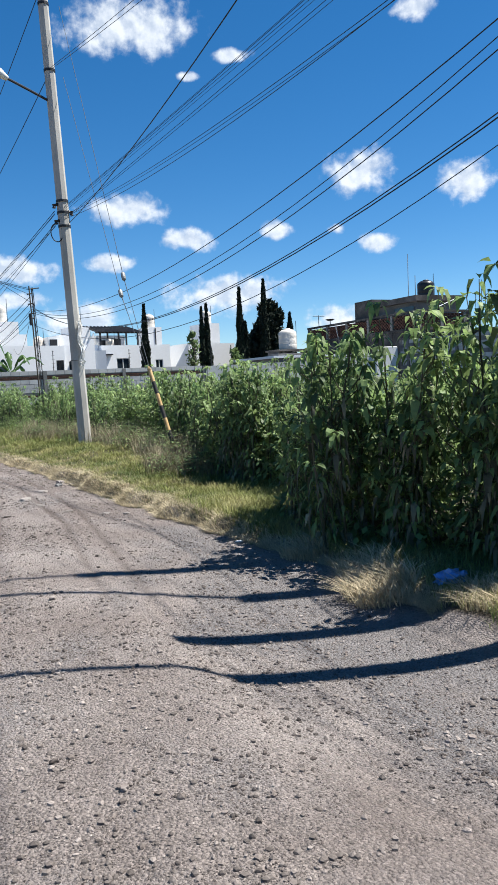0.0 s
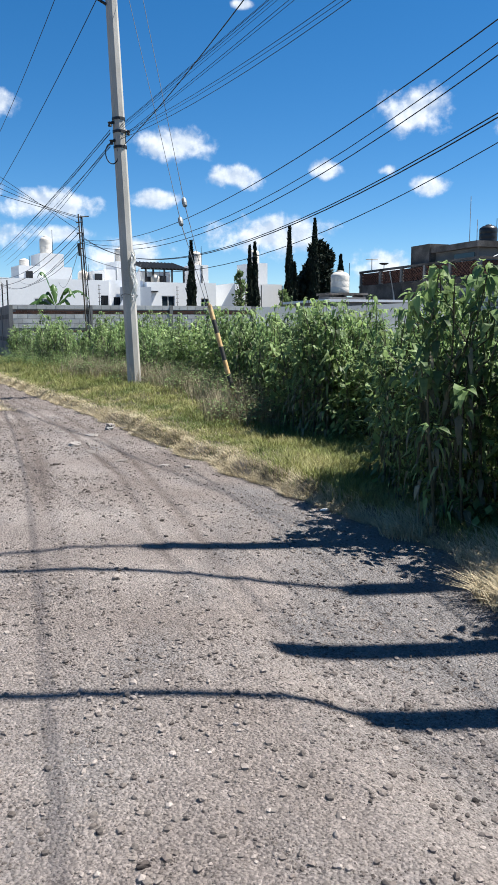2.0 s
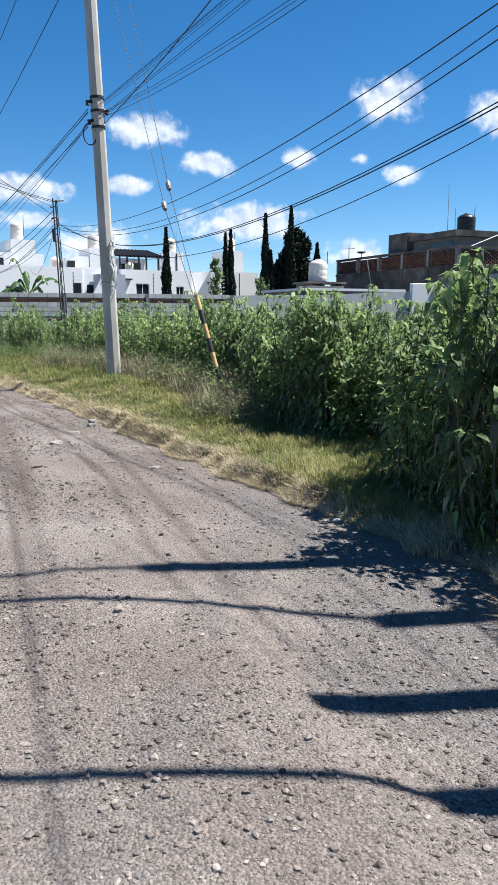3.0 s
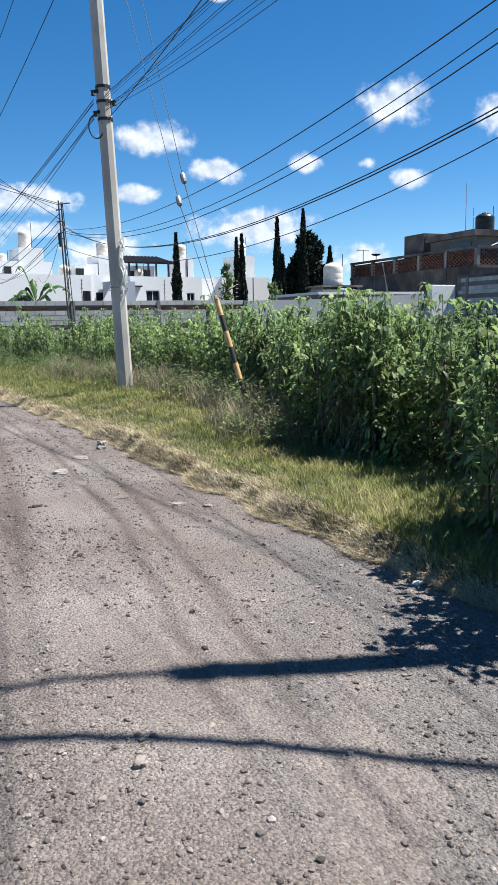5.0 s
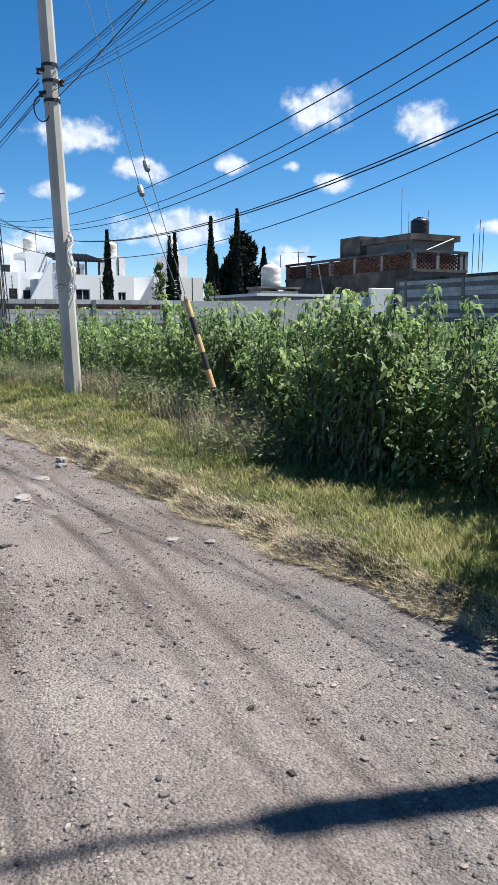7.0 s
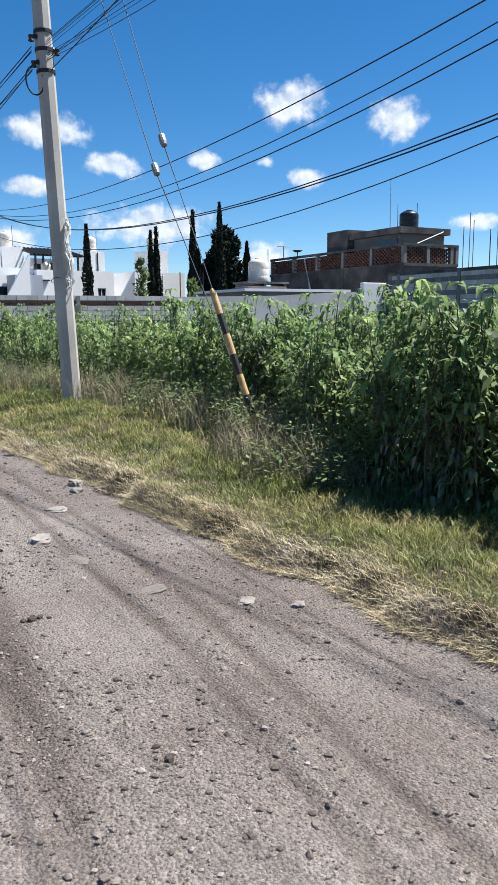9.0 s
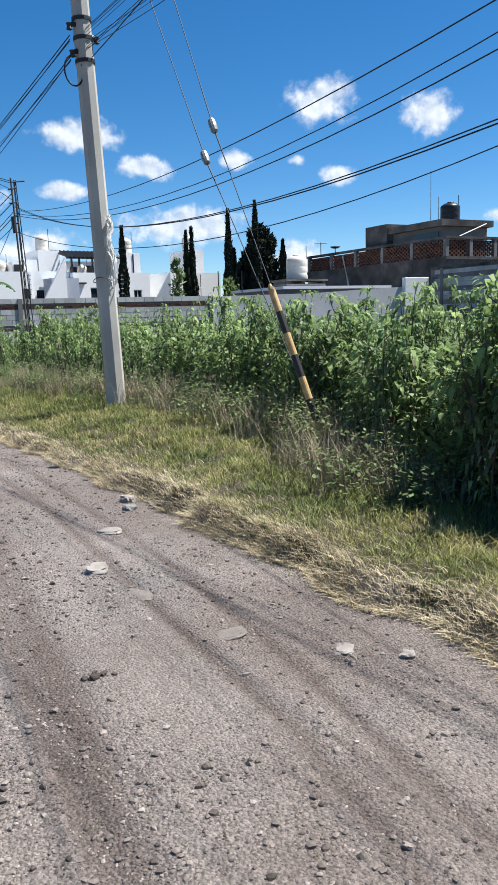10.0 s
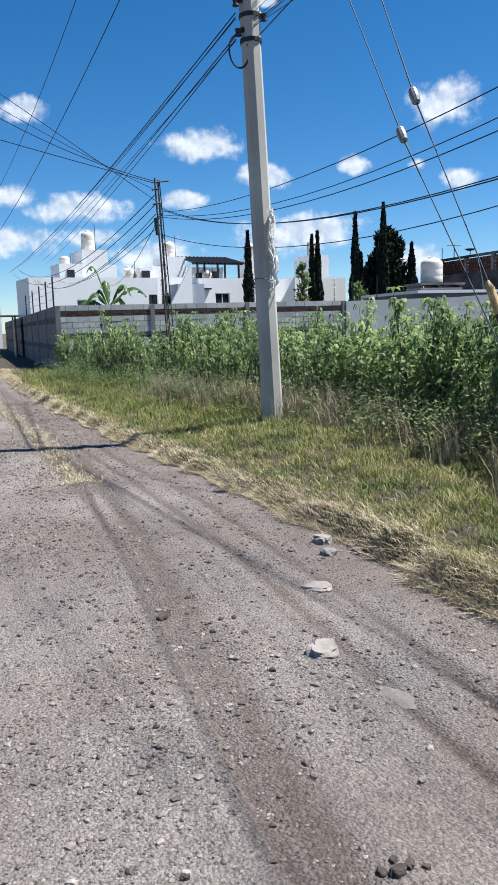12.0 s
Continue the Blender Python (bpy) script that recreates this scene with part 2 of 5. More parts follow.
BANANA = surface("banana_leaf", [(0.037, 0.081, 0.022), (0.074, 0.141, 0.037)], 2, 15, 0.4, 0.1, 0.003, 0.15, island=0.15, through_light=0.3)
GLASS = bpy.data.materials.new("window_glass")
GLASS.use_nodes = True
GLASS.node_tree.nodes["Principled BSDF"].inputs["Base Color"].default_value = (0.02, 0.03, 0.04, 1)
GLASS.node_tree.nodes["Principled BSDF"].inputs["Roughness"].default_value = 0.06


# ---- mesh helpers ----
def part(name, bm, material, parent=None, label="", smooth=False):
    data = bpy.data.meshes.new(name)
    bm.to_mesh(data)
    bm.free()
    data.materials.append(material)
    if smooth:
        data.polygons.foreach_set("use_smooth", [True] * len(data.polygons))
    ob = new(name, data)
    ob.parent = parent
    if label:
        ob["label"] = label
    return ob


def sheet(name, verts, faces, material, parent=None, smooth=False):
    data = bpy.data.meshes.new(name)
    data.from_pydata(np.asarray(verts).tolist() if not isinstance(verts, list) else verts, [], np.asarray(faces).tolist() if not isinstance(faces, list) else faces)
    data.materials.append(material)
    if smooth:
        data.polygons.foreach_set("use_smooth", [True] * len(data.polygons))
    ob = new(name, data)
    ob.parent = parent
    return ob


def thing(name, at, label, category, group="", kind=""):
    ob = new(name)
    ob.location = at
    ob.empty_display_size = 0.1
    return tagged(ob, label, category, group, kind)


def box(bm, x0, x1, y0, y1, z0, z1, bevel=0.0):
    v = [bm.verts.new(p) for p in ((x0, y0, z0), (x1, y0, z0), (x1, y1, z0), (x0, y1, z0), (x0, y0, z1), (x1, y0, z1), (x1, y1, z1), (x0, y1, z1))]
    f = [bm.faces.new([v[i] for i in q]) for q in ((3, 2, 1, 0), (4, 5, 6, 7), (0, 1, 5, 4), (1, 2, 6, 5), (2, 3, 7, 6), (3, 0, 4, 7))]
    if bevel:
        bmesh.ops.bevel(bm, geom=list({e for q in f for e in q.edges}), offset=bevel, segments=1, affect="EDGES")
    return bm


def one_box(*a, bevel=0.0):
    return box(bmesh.new(), *a, bevel=bevel)


def tube(bm, path, radii, sides=8, capped=True):
    """A tube along a path of points; radii: one number or one for each point."""
    path = [Vector(p) for p in path]
    radii = [radii] * len(path) if isinstance(radii, (int, float)) else radii
    rings = []
    for i, p in enumerate(path):
        way = (path[min(i + 1, len(path) - 1)] - path[max(i - 1, 0)]).normalized()
        a = way.cross(Vector((0, 0, 1)) if abs(way.z) < 0.95 else Vector((0, 1, 0))).normalized()
        b = way.cross(a)
        rings.append([bm.verts.new(p + radii[i] * (a * math.cos(2 * math.pi * k / sides) + b * math.sin(2 * math.pi * k / sides))) for k in range(sides)])
    for r, s in zip(rings, rings[1:]):
        for k in range(sides):
            bm.faces.new((r[k], r[(k + 1) % sides], s[(k + 1) % sides], s[k]))
    if capped:
        bm.faces.new(rings[0][::-1])
        bm.faces.new(rings[-1])
    return bm


def lathe(bm, profile, at=(0, 0, 0), sides=20):
    rings = [[bm.verts.new((at[0] + r * math.cos(2 * math.pi * k / sides), at[1] + r * math.sin(2 * math.pi * k / sides), at[2] + z)) for k in range(sides)] for r, z in profile]
    for r, s in zip(rings, rings[1:]):
        for k in range(sides):
            bm.faces.new((r[k], r[(k + 1) % sides], s[(k + 1) % sides], s[k]))
    bm.faces.new(rings[0][::-1])
    bm.faces.new(rings[-1])
    return bm


def holed(bm, x0, x1, z0, z1, y0, y1, holes):
    """A wall slab along x with rectangular openings (x0, x1, z0, z1) through it."""
    xs = sorted({x0, x1, *[v for h in holes for v in h[:2]]})
    for a, b in zip(xs, xs[1:]):
        cuts = sorted((h[2], h[3]) for h in holes if h[0] < (a + b) / 2 < h[1])
        z = z0
        for lo, hi in cuts:
            box(bm, a, b, y0, y1, z, lo)
            z = hi
        box(bm, a, b, y0, y1, z, z1)
    return bm


# ---- ground ----
EDGE_Y = [-50, 0, 3.2, 4.8, 5.7, 6.6, 8.6, 10.4, 13, 15.3, 18.8, 23.5, 30, 45, 70]
EDGE_X = [2.9, 2.9, 2.98, 3.08, 3.12, 2.95, 2.76, 2.58, 2.50, 2.28, 1.97, 1.62, 1.22, 1.0, 0.8]
WEED_Y = [-10, 0, 4, 4.8, 5.3, 6.2, 7.0, 7.8, 8.4, 9.2, 11, 12.2, 13, 14.5, 17, 19, 21, 24, 27.5, 32, 35]
WEED_X = [3.9, 3.9, 3.85, 3.65, 3.3, 3.15, 3.3, 4.1, 4.55, 4.25, 4.15, 4.45, 4.8, 4.85, 4.75, 4.3, 3.9, 3.7, 3.0, 2.5, 2.4]


def edge_x(y):
    return np.interp(y, EDGE_Y, EDGE_X)


def wave(x, y, scale, seed):
    """Cheap smooth noise of about -1 to 1, for arrays."""
    r = np.random.default_rng(seed)
    total = 0
    for k in range(6):
        a, p = r.uniform(0, 2 * math.pi, 2)
        s = scale * r.uniform(0.6, 1.9)
        total = total + np.sin((x * math.cos(a) + y * math.sin(a)) * s + p)
    return total / 3.2


def bite(y):
    """How far the verge's broken edge is eaten back."""
    return 0.06 * wave(0 * y, y, 4, 14) + 0.05 * wave(0 * y, y, 11, 18)


def groove(x, y, centre_y, centre_x, width):
    return np.exp(-((x - np.interp(y, centre_y, centre_x)) / width) ** 2)


TRACKS = [([0, 5, 7.6, 8.6, 10.5, 13, 16, 20, 30], [0.9, 1.25, 1.53, 1.67, 1.70, 1.74, 1.55, 1.25, 0.9], 0.04),
          ([0, 5, 7.4, 8.3, 9.4, 11, 14.2, 17, 24], [1.2, 1.55, 1.81, 1.89, 2.0, 2.05, 2.0, 1.7, 1.3], 0.04),
          ([0, 3.4, 5.5, 8, 9.6, 12.6, 15, 18, 30], [0.15, 0.25, 0.45, 0.86, 1.0, 1.18, 1.28, 1.27, 0.8], 0.10),
          ([4, 7, 10, 12.6, 15, 20], [0.6, 0.75, 0.9, 1.05, 1.03, 0.8], 0.05),
          ([0, 6, 12, 18, 30], [-0.9, -0.6, -0.3, 0.1, 0.1], 0.16)]


def masks(x, y):
    e = edge_x(y)
    hollow = np.exp(-(((x - 2.35) / 0.62) ** 2 + ((y - 4.0) / 2.2) ** 2)) + 0.75 * np.exp(-(((x - 2.55) / 0.30) ** 2 + ((y - 6.8) / 1.6) ** 2))
    stone = np.clip(hollow * 1.5 - 0.25 + 0.35 * wave(x, y, 7, 3), 0, 0.9)
    stone = np.clip(stone + (0.35 * np.clip(wave(x, y, 2.2, 9) - 0.2, 0, 1) + 0.5 * np.clip(wave(x, y, 6.5, 19) - 0.35, 0, 1)) * (x < e), 0, 0.9)
    strip = np.exp(-(((x - e + 0.22) / 0.28) ** 2)) * np.clip((y - 6) / 2, 0, 1)
    track = 0.45 * strip * (0.7 + 0.5 * wave(x, y, 6, 8))
    for ys, xs, w in TRACKS:
        track = np.maximum(track, groove(x, y, ys, xs, w * 1.0) * np.clip((y - 4.5) / 3.5, 0.08, 1) * (0.85 + 0.25 * wave(x, y, 1.5, 5)))
    red = np.clip(wave(x, y, 1.1, 6) * 0.5, 0, 0.35) * np.clip((y - 6) / 4, 0, 1)
    soil = np.clip((x - e - 0.02 + 0.05 * wave(x, y, 5, 7)) / 0.12, 0, 1)
    soil = np.maximum(soil, 0.75 * np.exp(-(((x - np.interp(y, [15, 17, 20, 25, 40], [1.12, 1.06, 0.95, 0.55, 0.2])) / 0.13) ** 2)) * np.clip((y - 15.5) / 1, 0, 1) * (y < 45))
    soil = np.maximum(soil, np.clip((-2.8 - x + 0.3 * wave(x, y, 2, 17)) / 0.4, 0, 0.85))
    return stone, np.clip(np.maximum(track, red), 0, 0.85), soil


def height(x, y):
    x, y = np.asarray(x, float), np.asarray(y, float)
    e = edge_x(y)
    near = np.exp(-((x / 9) ** 2 + ((y - 8) / 16) ** 2) ** 2)
    z = 0.05 * np.exp(-(((x - 1.05) / 0.8) ** 2)) * np.clip(1.9 - y / 8, 0, 1)
    step = 1 / (1 + np.exp(-np.clip((x - 1.43) / 0.07, -40, 40)))
    step = step / (1 + np.exp(-np.clip((2.95 - x) / 0.15, -40, 40)))
    z = z - 0.08 * step * np.exp(-(((y - 3.5) / 1.4) ** 4))
    z = z + (0.006 * wave(x, y, 2.2, 11) + 0.0016 * wave(x, y, 9.0, 12) + 0.0014 * wave(x, y, 27.0, 13)) * near
    for ys, xs, w in TRACKS:
        z = z - 0.010 * groove(x, y, ys, xs, w) * near * np.clip((y - 4) / 5, 0.2, 1) + 0.005 * groove(x, y, ys, np.asarray(xs) + 2 * w, w) * near
    bank = np.clip((x - e + bite(y)) / 0.17, 0, 1)
    rise = np.interp(y, [3, 6, 8, 12, 40], [0.04, 0.06, 0.13, 0.15, 0.13])
    z = z + rise * bank * bank * (3 - 2 * bank)
    back = np.clip((x - e - 0.5) / 1.2, 0, 1) * np.clip((y - 11) / 4, 0, 1) * np.clip((34 - y) / 6, 0, 1)
    z = z + 0.12 * back
    return z + (0.03 * wave(x, y, 1.3, 15) + 0.018 * wave(x, y, 5.5, 16)) * bank * near


def build_ground():
    xs = np.concatenate([-np.geomspace(900, 3.2, 26), np.arange(-3, -0.7, 0.12), np.arange(-0.7, 4.2, 0.03), np.arange(4.2, 7, 0.2), np.geomspace(7.2, 900, 30)])
    ys = np.concatenate([-np.geomspace(900, 1.2, 24), np.arange(-1, 1.8, 0.15), np.arange(1.8, 14, 0.032), np.arange(14, 26, 0.08), np.arange(26, 40, 0.5), np.geomspace(41, 1500, 30)])
    gx, gy = np.meshgrid(xs, ys)
    gz = height(gx, gy)
    verts = np.stack([gx.ravel(), gy.ravel(), gz.ravel()], 1)
    i = np.arange(len(ys) - 1)[:, None] * len(xs) + np.arange(len(xs) - 1)[None, :]
    i = i.ravel()
    faces = np.stack([i, i + 1, i + len(xs) + 1, i + len(xs)], 1)
    ob = sheet("ground", verts, faces, DIRT, smooth=True)
    for name, values in zip(("stone", "track", "soil"), masks(gx.ravel(), gy.ravel())):
        ob.data.attributes.new(name, "FLOAT", "POINT").data.foreach_set("value", values.astype(np.float32))
    return tagged(ob, "pale dusty dirt road with tyre tracks and grey gravel", "ground", kind="structure")


build_ground()


# ---- walls round the lot ----
BLOCK_MESH = {}


def block_piece(size, material):
    """One shared, slightly chamfered block mesh of that size, its corner at the origin."""
    key = (size, material.name)
    if key not in BLOCK_MESH:
        bm = one_box(0, size[0], 0, size[1], 0, size[2])
        data = bpy.data.meshes.new("block")
        bm.to_mesh(data)
        bm.free()
        data.materials.append(material)
        BLOCK_MESH[key] = data
    return BLOCK_MESH[key]


def lay(name, data, parent, m):
    ob = new(name, data)
    ob.parent = parent
    ob.matrix_basis = m


def wall_back():
    """Unpainted block wall with concrete posts and one course of red brick under the top course."""
    core = part("wall_back", one_box(3.05, 14.3, 36.03, 36.15, 0, 2.40), MORTAR)
    tagged(core, "bare grey concrete block wall with a red brick course", "wall", kind="structure")
    for i, x in enumerate((3.0, 6.4, 10.1, 14.2)):
        part("concrete_post", one_box(x, x + 0.16, 35.97, 36.18, 0, 2.44), CONCRETE, core)
    for x in (6.9, 10.5, 13.9):
        post = part("fence_post", tube(bmesh.new(), [(x, 36.09, 2.39), (x, 36.09, 3.35)], 0.016, 6), DARK_METAL, core)
        for z in (2.6, 2.78, 2.96, 3.14, 3.3):
            part("peg", tube(bmesh.new(), [(x - 0.06, 36.05, z), (x + 0.06, 36.05, z)], 0.009, 5), BLACK_PLASTIC, post)
    for row in range(12):
        z = 0.06 + 0.2 * row
        if row in (6, 10):
            for k in range(44):
                lay("brick", block_piece((0.235, 0.17, 0.062), BRICK), core, pose(3.17 + 0.25 * k, 36.0 + 0.004 * (k % 3), z + 0.01))
                if row == 10 and 3.17 + 0.25 * k + 0.35 < 14.2:
                    lay("brick", block_piece((0.235, 0.17, 0.062), BRICK), core, pose(3.29 + 0.25 * k, 36.0 + 0.004 * (k % 2), z + 0.085))
            if row == 6:
                lay("mortar_bed", block_piece((11.0, 0.15, 0.105), MORTAR), core, pose(3.17, 36.01, z + 0.085))
            continue
        if row < 4:
            continue
        x = 3.17 - (0.2 if row % 2 else 0)
        while x < 14.15:
            a, b = max(x, 3.165), min(x + 0.388, 14.19)
            if b - a > 0.08:
                lay("block", block_piece((round(b - a, 3), 0.16, 0.187), BLOCK), core, pose(a, 36.0 + random.uniform(-0.004, 0.004), z))
            x += 0.4
    return core


def wall_plaster():
    bm = bmesh.new()
    v = [(14.36, 2.42), (19.5, 2.5), (22.5, 2.66), (25.6, 2.78)]
    for (xa, za), (xb, zb) in zip(v, v[1:]):
        c = [bm.verts.new(p) for p in ((xa, 35.95, 0), (xb, 35.95, 0), (xb, 35.95, zb), (xa, 35.95, za), (xa, 36.15, 0), (xb, 36.15, 0), (xb, 36.15, zb), (xa, 36.15, za))]
        for q in ((0, 1, 2, 3), (5, 4, 7, 6), (3, 2, 6, 7), (0, 3, 7, 4), (1, 5, 6, 2)):
            bm.faces.new([c[i] for i in q])
    core = tagged(part("wall_plaster", bm, PLASTER), "grey cement-rendered boundary wall with a sloping top", "wall", kind="structure")
    part("pier", one_box(24.3, 25.75, 35.7, 35.94, 0, 3.15, bevel=0.02), WHITE, core, "white painted pier")
    for x in (14.7, 15.8):
        part("fence_post", tube(bmesh.new(), [(x, 36.05, 2.3), (x, 36.05, 3.45)], 0.025, 6), DARK_METAL, core)
    return core


def wall_side():
    """Block wall on the lot's far side."""
    core = part("wall_side", one_box(26.03, 26.15, 14.0, 35.9, 0, 3.5), MORTAR)
    tagged(core, "tall bare grey block wall in weathered courses", "wall", kind="structure")
    for y in (15.0, 19.0, 23.0, 27.0, 31.0, 35.0):
        part("concrete_post", one_box(25.97, 26.17, y, y + 0.18, 0, 3.56), CONCRETE, core)
    part("coping", one_box(25.98, 26.2, 14.0, 35.9, 3.5, 3.62), DARK_CONCRETE, core)
    for row in range(8, 17):
        y = 18.0 - (0.2 if row % 2 else 0)
        while y < 35.4:
            lay("block", block_piece((0.15, 0.388, 0.187), BLOCK_DARK if row in (9, 12, 15) else BLOCK), core, pose(26.0 + random.uniform(-0.004, 0.004), y, 0.08 + 0.2 * row))
            y += 0.4
    return core


def wall_lane():
    """The wall that runs on along the lane from the lot's corner, with its gate."""
    core = part("wall_lane", one_box(3.06, 3.18, 36.2, 80.0, 0, 2.42), MORTAR)
    tagged(core, "long shaded block wall with dark concrete bands along the lane", "wall", kind="structure")
    for y in np.arange(40, 80, 4):
        part("concrete_post", one_box(3.0, 3.2, y, y + 0.16, 0, 2.44), CONCRETE, core)
    bm = bmesh.new()
    for row in range(12):
        if row in (4, 9):
            continue
        y = 36.2 + (0.2 if row % 2 else 0)
        while y < 79.5:
            box(bm, 3.03, 3.1, y, y + 0.388, 0.06 + 0.2 * row, 0.247 + 0.2 * row)
            y += 0.4
    tagged(part("blockwork", bm, BLOCK_DARK, core), kind="stuff")
    for row in (4, 9):
        part("concrete_band", one_box(3.02, 3.1, 36.2, 79.9, 0.06 + 0.2 * row, 0.25 + 0.2 * row), DARK_CONCRETE, core)
    for k, y in enumerate((37.6, 40.4, 43.6, 47.6, 52.5)):
        part("fence_post", tube(bmesh.new(), [(3.12, y, 2.42), (3.12, y, 3.55)], 0.03, 6), DARK_METAL, core)
    for z in (2.75, 3.05, 3.35):
        part("barbed_wire", tube(bmesh.new(), [(3.12, y, z - 0.03 * math.sin(y * 2)) for y in np.linspace(37.6, 52.5, 12)], 0.006, 4), RUST, core)
    gate = thing("lane_gate", (2.6, 56, 0), "dark steel lane gate under a thin tin canopy", "gate")
    part("leaf", one_box(-0.05, 0.0, -1.2, 1.2, 0.05, 2.3), DARK_METAL, gate)
    for dy in (-1.3, 1.3):
        part("post", tube(bmesh.new(), [(0, dy, 0), (0, dy, 2.5)], 0.05), RUST, gate)
    part("canopy", one_box(-0.9, 0.45, -1.6, 1.6, 2.5, 2.56), GALVANISED, gate)
    return core


wall_back()
wall_plaster()
wall_side()
wall_lane()


# ---- white houses behind the lot ----
def window(house, x0, x1, z0, z1, y, grille=False):
    frame_bm = bmesh.new()
    for a in ((x0, x1, y + 0.06, y + 0.12, z0, z0 + 0.06), (x0, x1, y + 0.06, y + 0.12, z1 - 0.06, z1), (x0, x0 + 0.06, y + 0.06, y + 0.12, z0 + 0.06, z1 - 0.06),
              (x1 - 0.06, x1, y + 0.06, y + 0.12, z0 + 0.06, z1 - 0.06), ((x0 + x1) / 2 - 0.03, (x0 + x1) / 2 + 0.03, y + 0.06, y + 0.12, z0 + 0.06, z1 - 0.06)):
        box(frame_bm, *a)
    w = part("window", frame_bm, DARK_METAL if grille else WHITE_PLASTIC, house)
    mid = (x0 + x1) / 2
    part("pane", one_box(x0 + 0.06, mid - 0.03, y + 0.085, y + 0.095, z0 + 0.06, z1 - 0.06), GLASS, w)
    part("pane", one_box(mid + 0.03, x1 - 0.06, y + 0.085, y + 0.095, z0 + 0.06, z1 - 0.06), GLASS, w)
    if grille:
        for k in range(1, 6):
            x = x0 + (x1 - x0) * k / 6
            part("grille_bar", one_box(x - 0.015, x + 0.015, y - 0.04, y - 0.01, z0, z1), DARK_METAL, w)


def house(label, x0, x1, y0, y1, top, windows=(), extra=(), paint=WHITE):
    """A flat-roofed house: front wall with real openings, other walls, roof slab, parapet; extra: more white volumes on it."""
    h = thing("house", (0, 0, 0), label, "house", "white houses behind the lot")
    part("front_wall", holed(bmesh.new(), x0, x1, 0, top, y0, y0 + 0.2, [w[:4] for w in windows]), paint, h)
    bm = one_box(x0, x0 + 0.2, y0 + 0.2, y1, 0, top)
    box(bm, x1 - 0.2, x1, y0 + 0.2, y1, 0, top)
    box(bm, x0 + 0.2, x1 - 0.2, y1 - 0.2, y1, 0, top)
    part("wall", bm, paint, h)
    part("roof", one_box(x0 + 0.2, x1 - 0.2, y0 + 0.2, y1 - 0.2, top - 0.55, top - 0.4), CONCRETE, h)
    part("floor_slab", one_box(x0 + 0.2, x1 - 0.2, y0 + 0.2, y1 - 0.2, 0.0, 0.1), CONCRETE, h)
    for w in windows:
        window(h, *w[:4], y0, len(w) > 4)
    for e in extra:
        part(e[0], one_box(*e[1:7]), e[7] if len(e) > 7 else paint, h)
    return h


house("long white two-storey house with a stair tower", 3.8, 12.7, 62, 66, 5.05, [(6.9, 8.2, 2.4, 3.6), (12.0, 12.6, 2.9, 3.9, 1)],
      [("stair_tower", 7.7, 9.5, 63, 65.7, 4.66, 6.98), ("tower_step", 9.5, 10.1, 63, 65.7, 4.66, 6.0), ("roof_room", 6.0, 7.6, 62.6, 65, 4.66, 6.0), ("dark_opening", 6.5, 7.0, 62.55, 62.6, 4.9, 5.6, DARK_METAL),
       ("roof_room", 11.8, 12.65, 63, 65, 4.66, 5.8), ("dark_opening", 11.9, 12.5, 62.95, 63.0, 5.06, 5.6, DARK_METAL)])
house("white house with a tall water-tank tower", 12.75, 15.6, 62.2, 70, 5.1, [(13.1, 13.9, 2.8, 3.8, 1)],
      [("tank_tower", 13.9, 15.5, 63.5, 66, 4.7, 6.66), ("roof_room", 12.9, 13.8, 63.5, 66, 4.7, 6.0)])
house("white house with a dark roof pergola", 15.65, 19.3, 61.6, 70, 5.0, [(16.9, 18.05, 2.85, 3.95)],
      [("roof_room", 16.4, 19.0, 64.5, 67, 4.6, 6.0), ("dark_opening", 16.7, 17.2, 64.45, 64.5, 4.7, 5.6, DARK_METAL), ("dark_opening", 18.0, 18.6, 64.45, 64.5, 5.0, 5.7, DARK_METAL),
       # the wing's blue-grey is shade put into the colour of a white wall
       ("shaded_wing", 13.6, 15.6, 60.6, 62.1, 0, 4.55, SHADED_WHITE), ("eave", 15.5, 16.5, 61.3, 61.6, 4.2, 4.3, DARK_METAL)])
house("narrow white house with a rooftop tank", 19.35, 22.0, 62, 70, 5.05, [(20.6, 21.3, 2.8, 3.8)], [("tank_tower", 20.5, 21.8, 63, 65, 4.65, 6.6), ("dark_opening", 21.15, 21.23, 62.95, 63.0, 5.0, 6.5, DARK_METAL)])
house("white house with a stair tower by the cypresses", 23.6, 28.5, 62, 70, 5.1, [(25.4, 26.0, 2.7, 3.6)],
      [("stair_tower", 26.2, 27.6, 63, 66, 4.7, 6.95)])
house("low white house at the end of the lane", -7.0, 2.9, 84, 90, 6.2, [(0.2, 1.2, 3.4, 4.6)], [("roof_room", -0.6, 1.8, 84.6, 88, 5.8, 7.4)])


def pergola():
    p = thing("pergola", (0, 0, 0), "dark timber pergola of sloping slats on a white roof", "pergola")
    for x in (15.7, 17.3, 19.0):
        for y, z in ((62.0, 6.0), (64.3, 6.5)):
            part("post", one_box(x + 0.02, x + 0.14, y, y + 0.12, 4.6 if x > 15.7 else 4.7, z), DARK_METAL, p)
    for y, z in ((62.0, 6.0), (64.3, 6.5)):
        part("beam", one_box(15.4, 19.4, y, y + 0.14, z, z + 0.12), BLACK_PAINT, p)
    for k in range(13):
        x = 15.45 + 0.32 * k
        part("slat", tube(bmesh.new(), [(x, 61.6, 6.06), (x, 64.9, 6.78)], 0.07, 4), BLACK_PAINT, p)


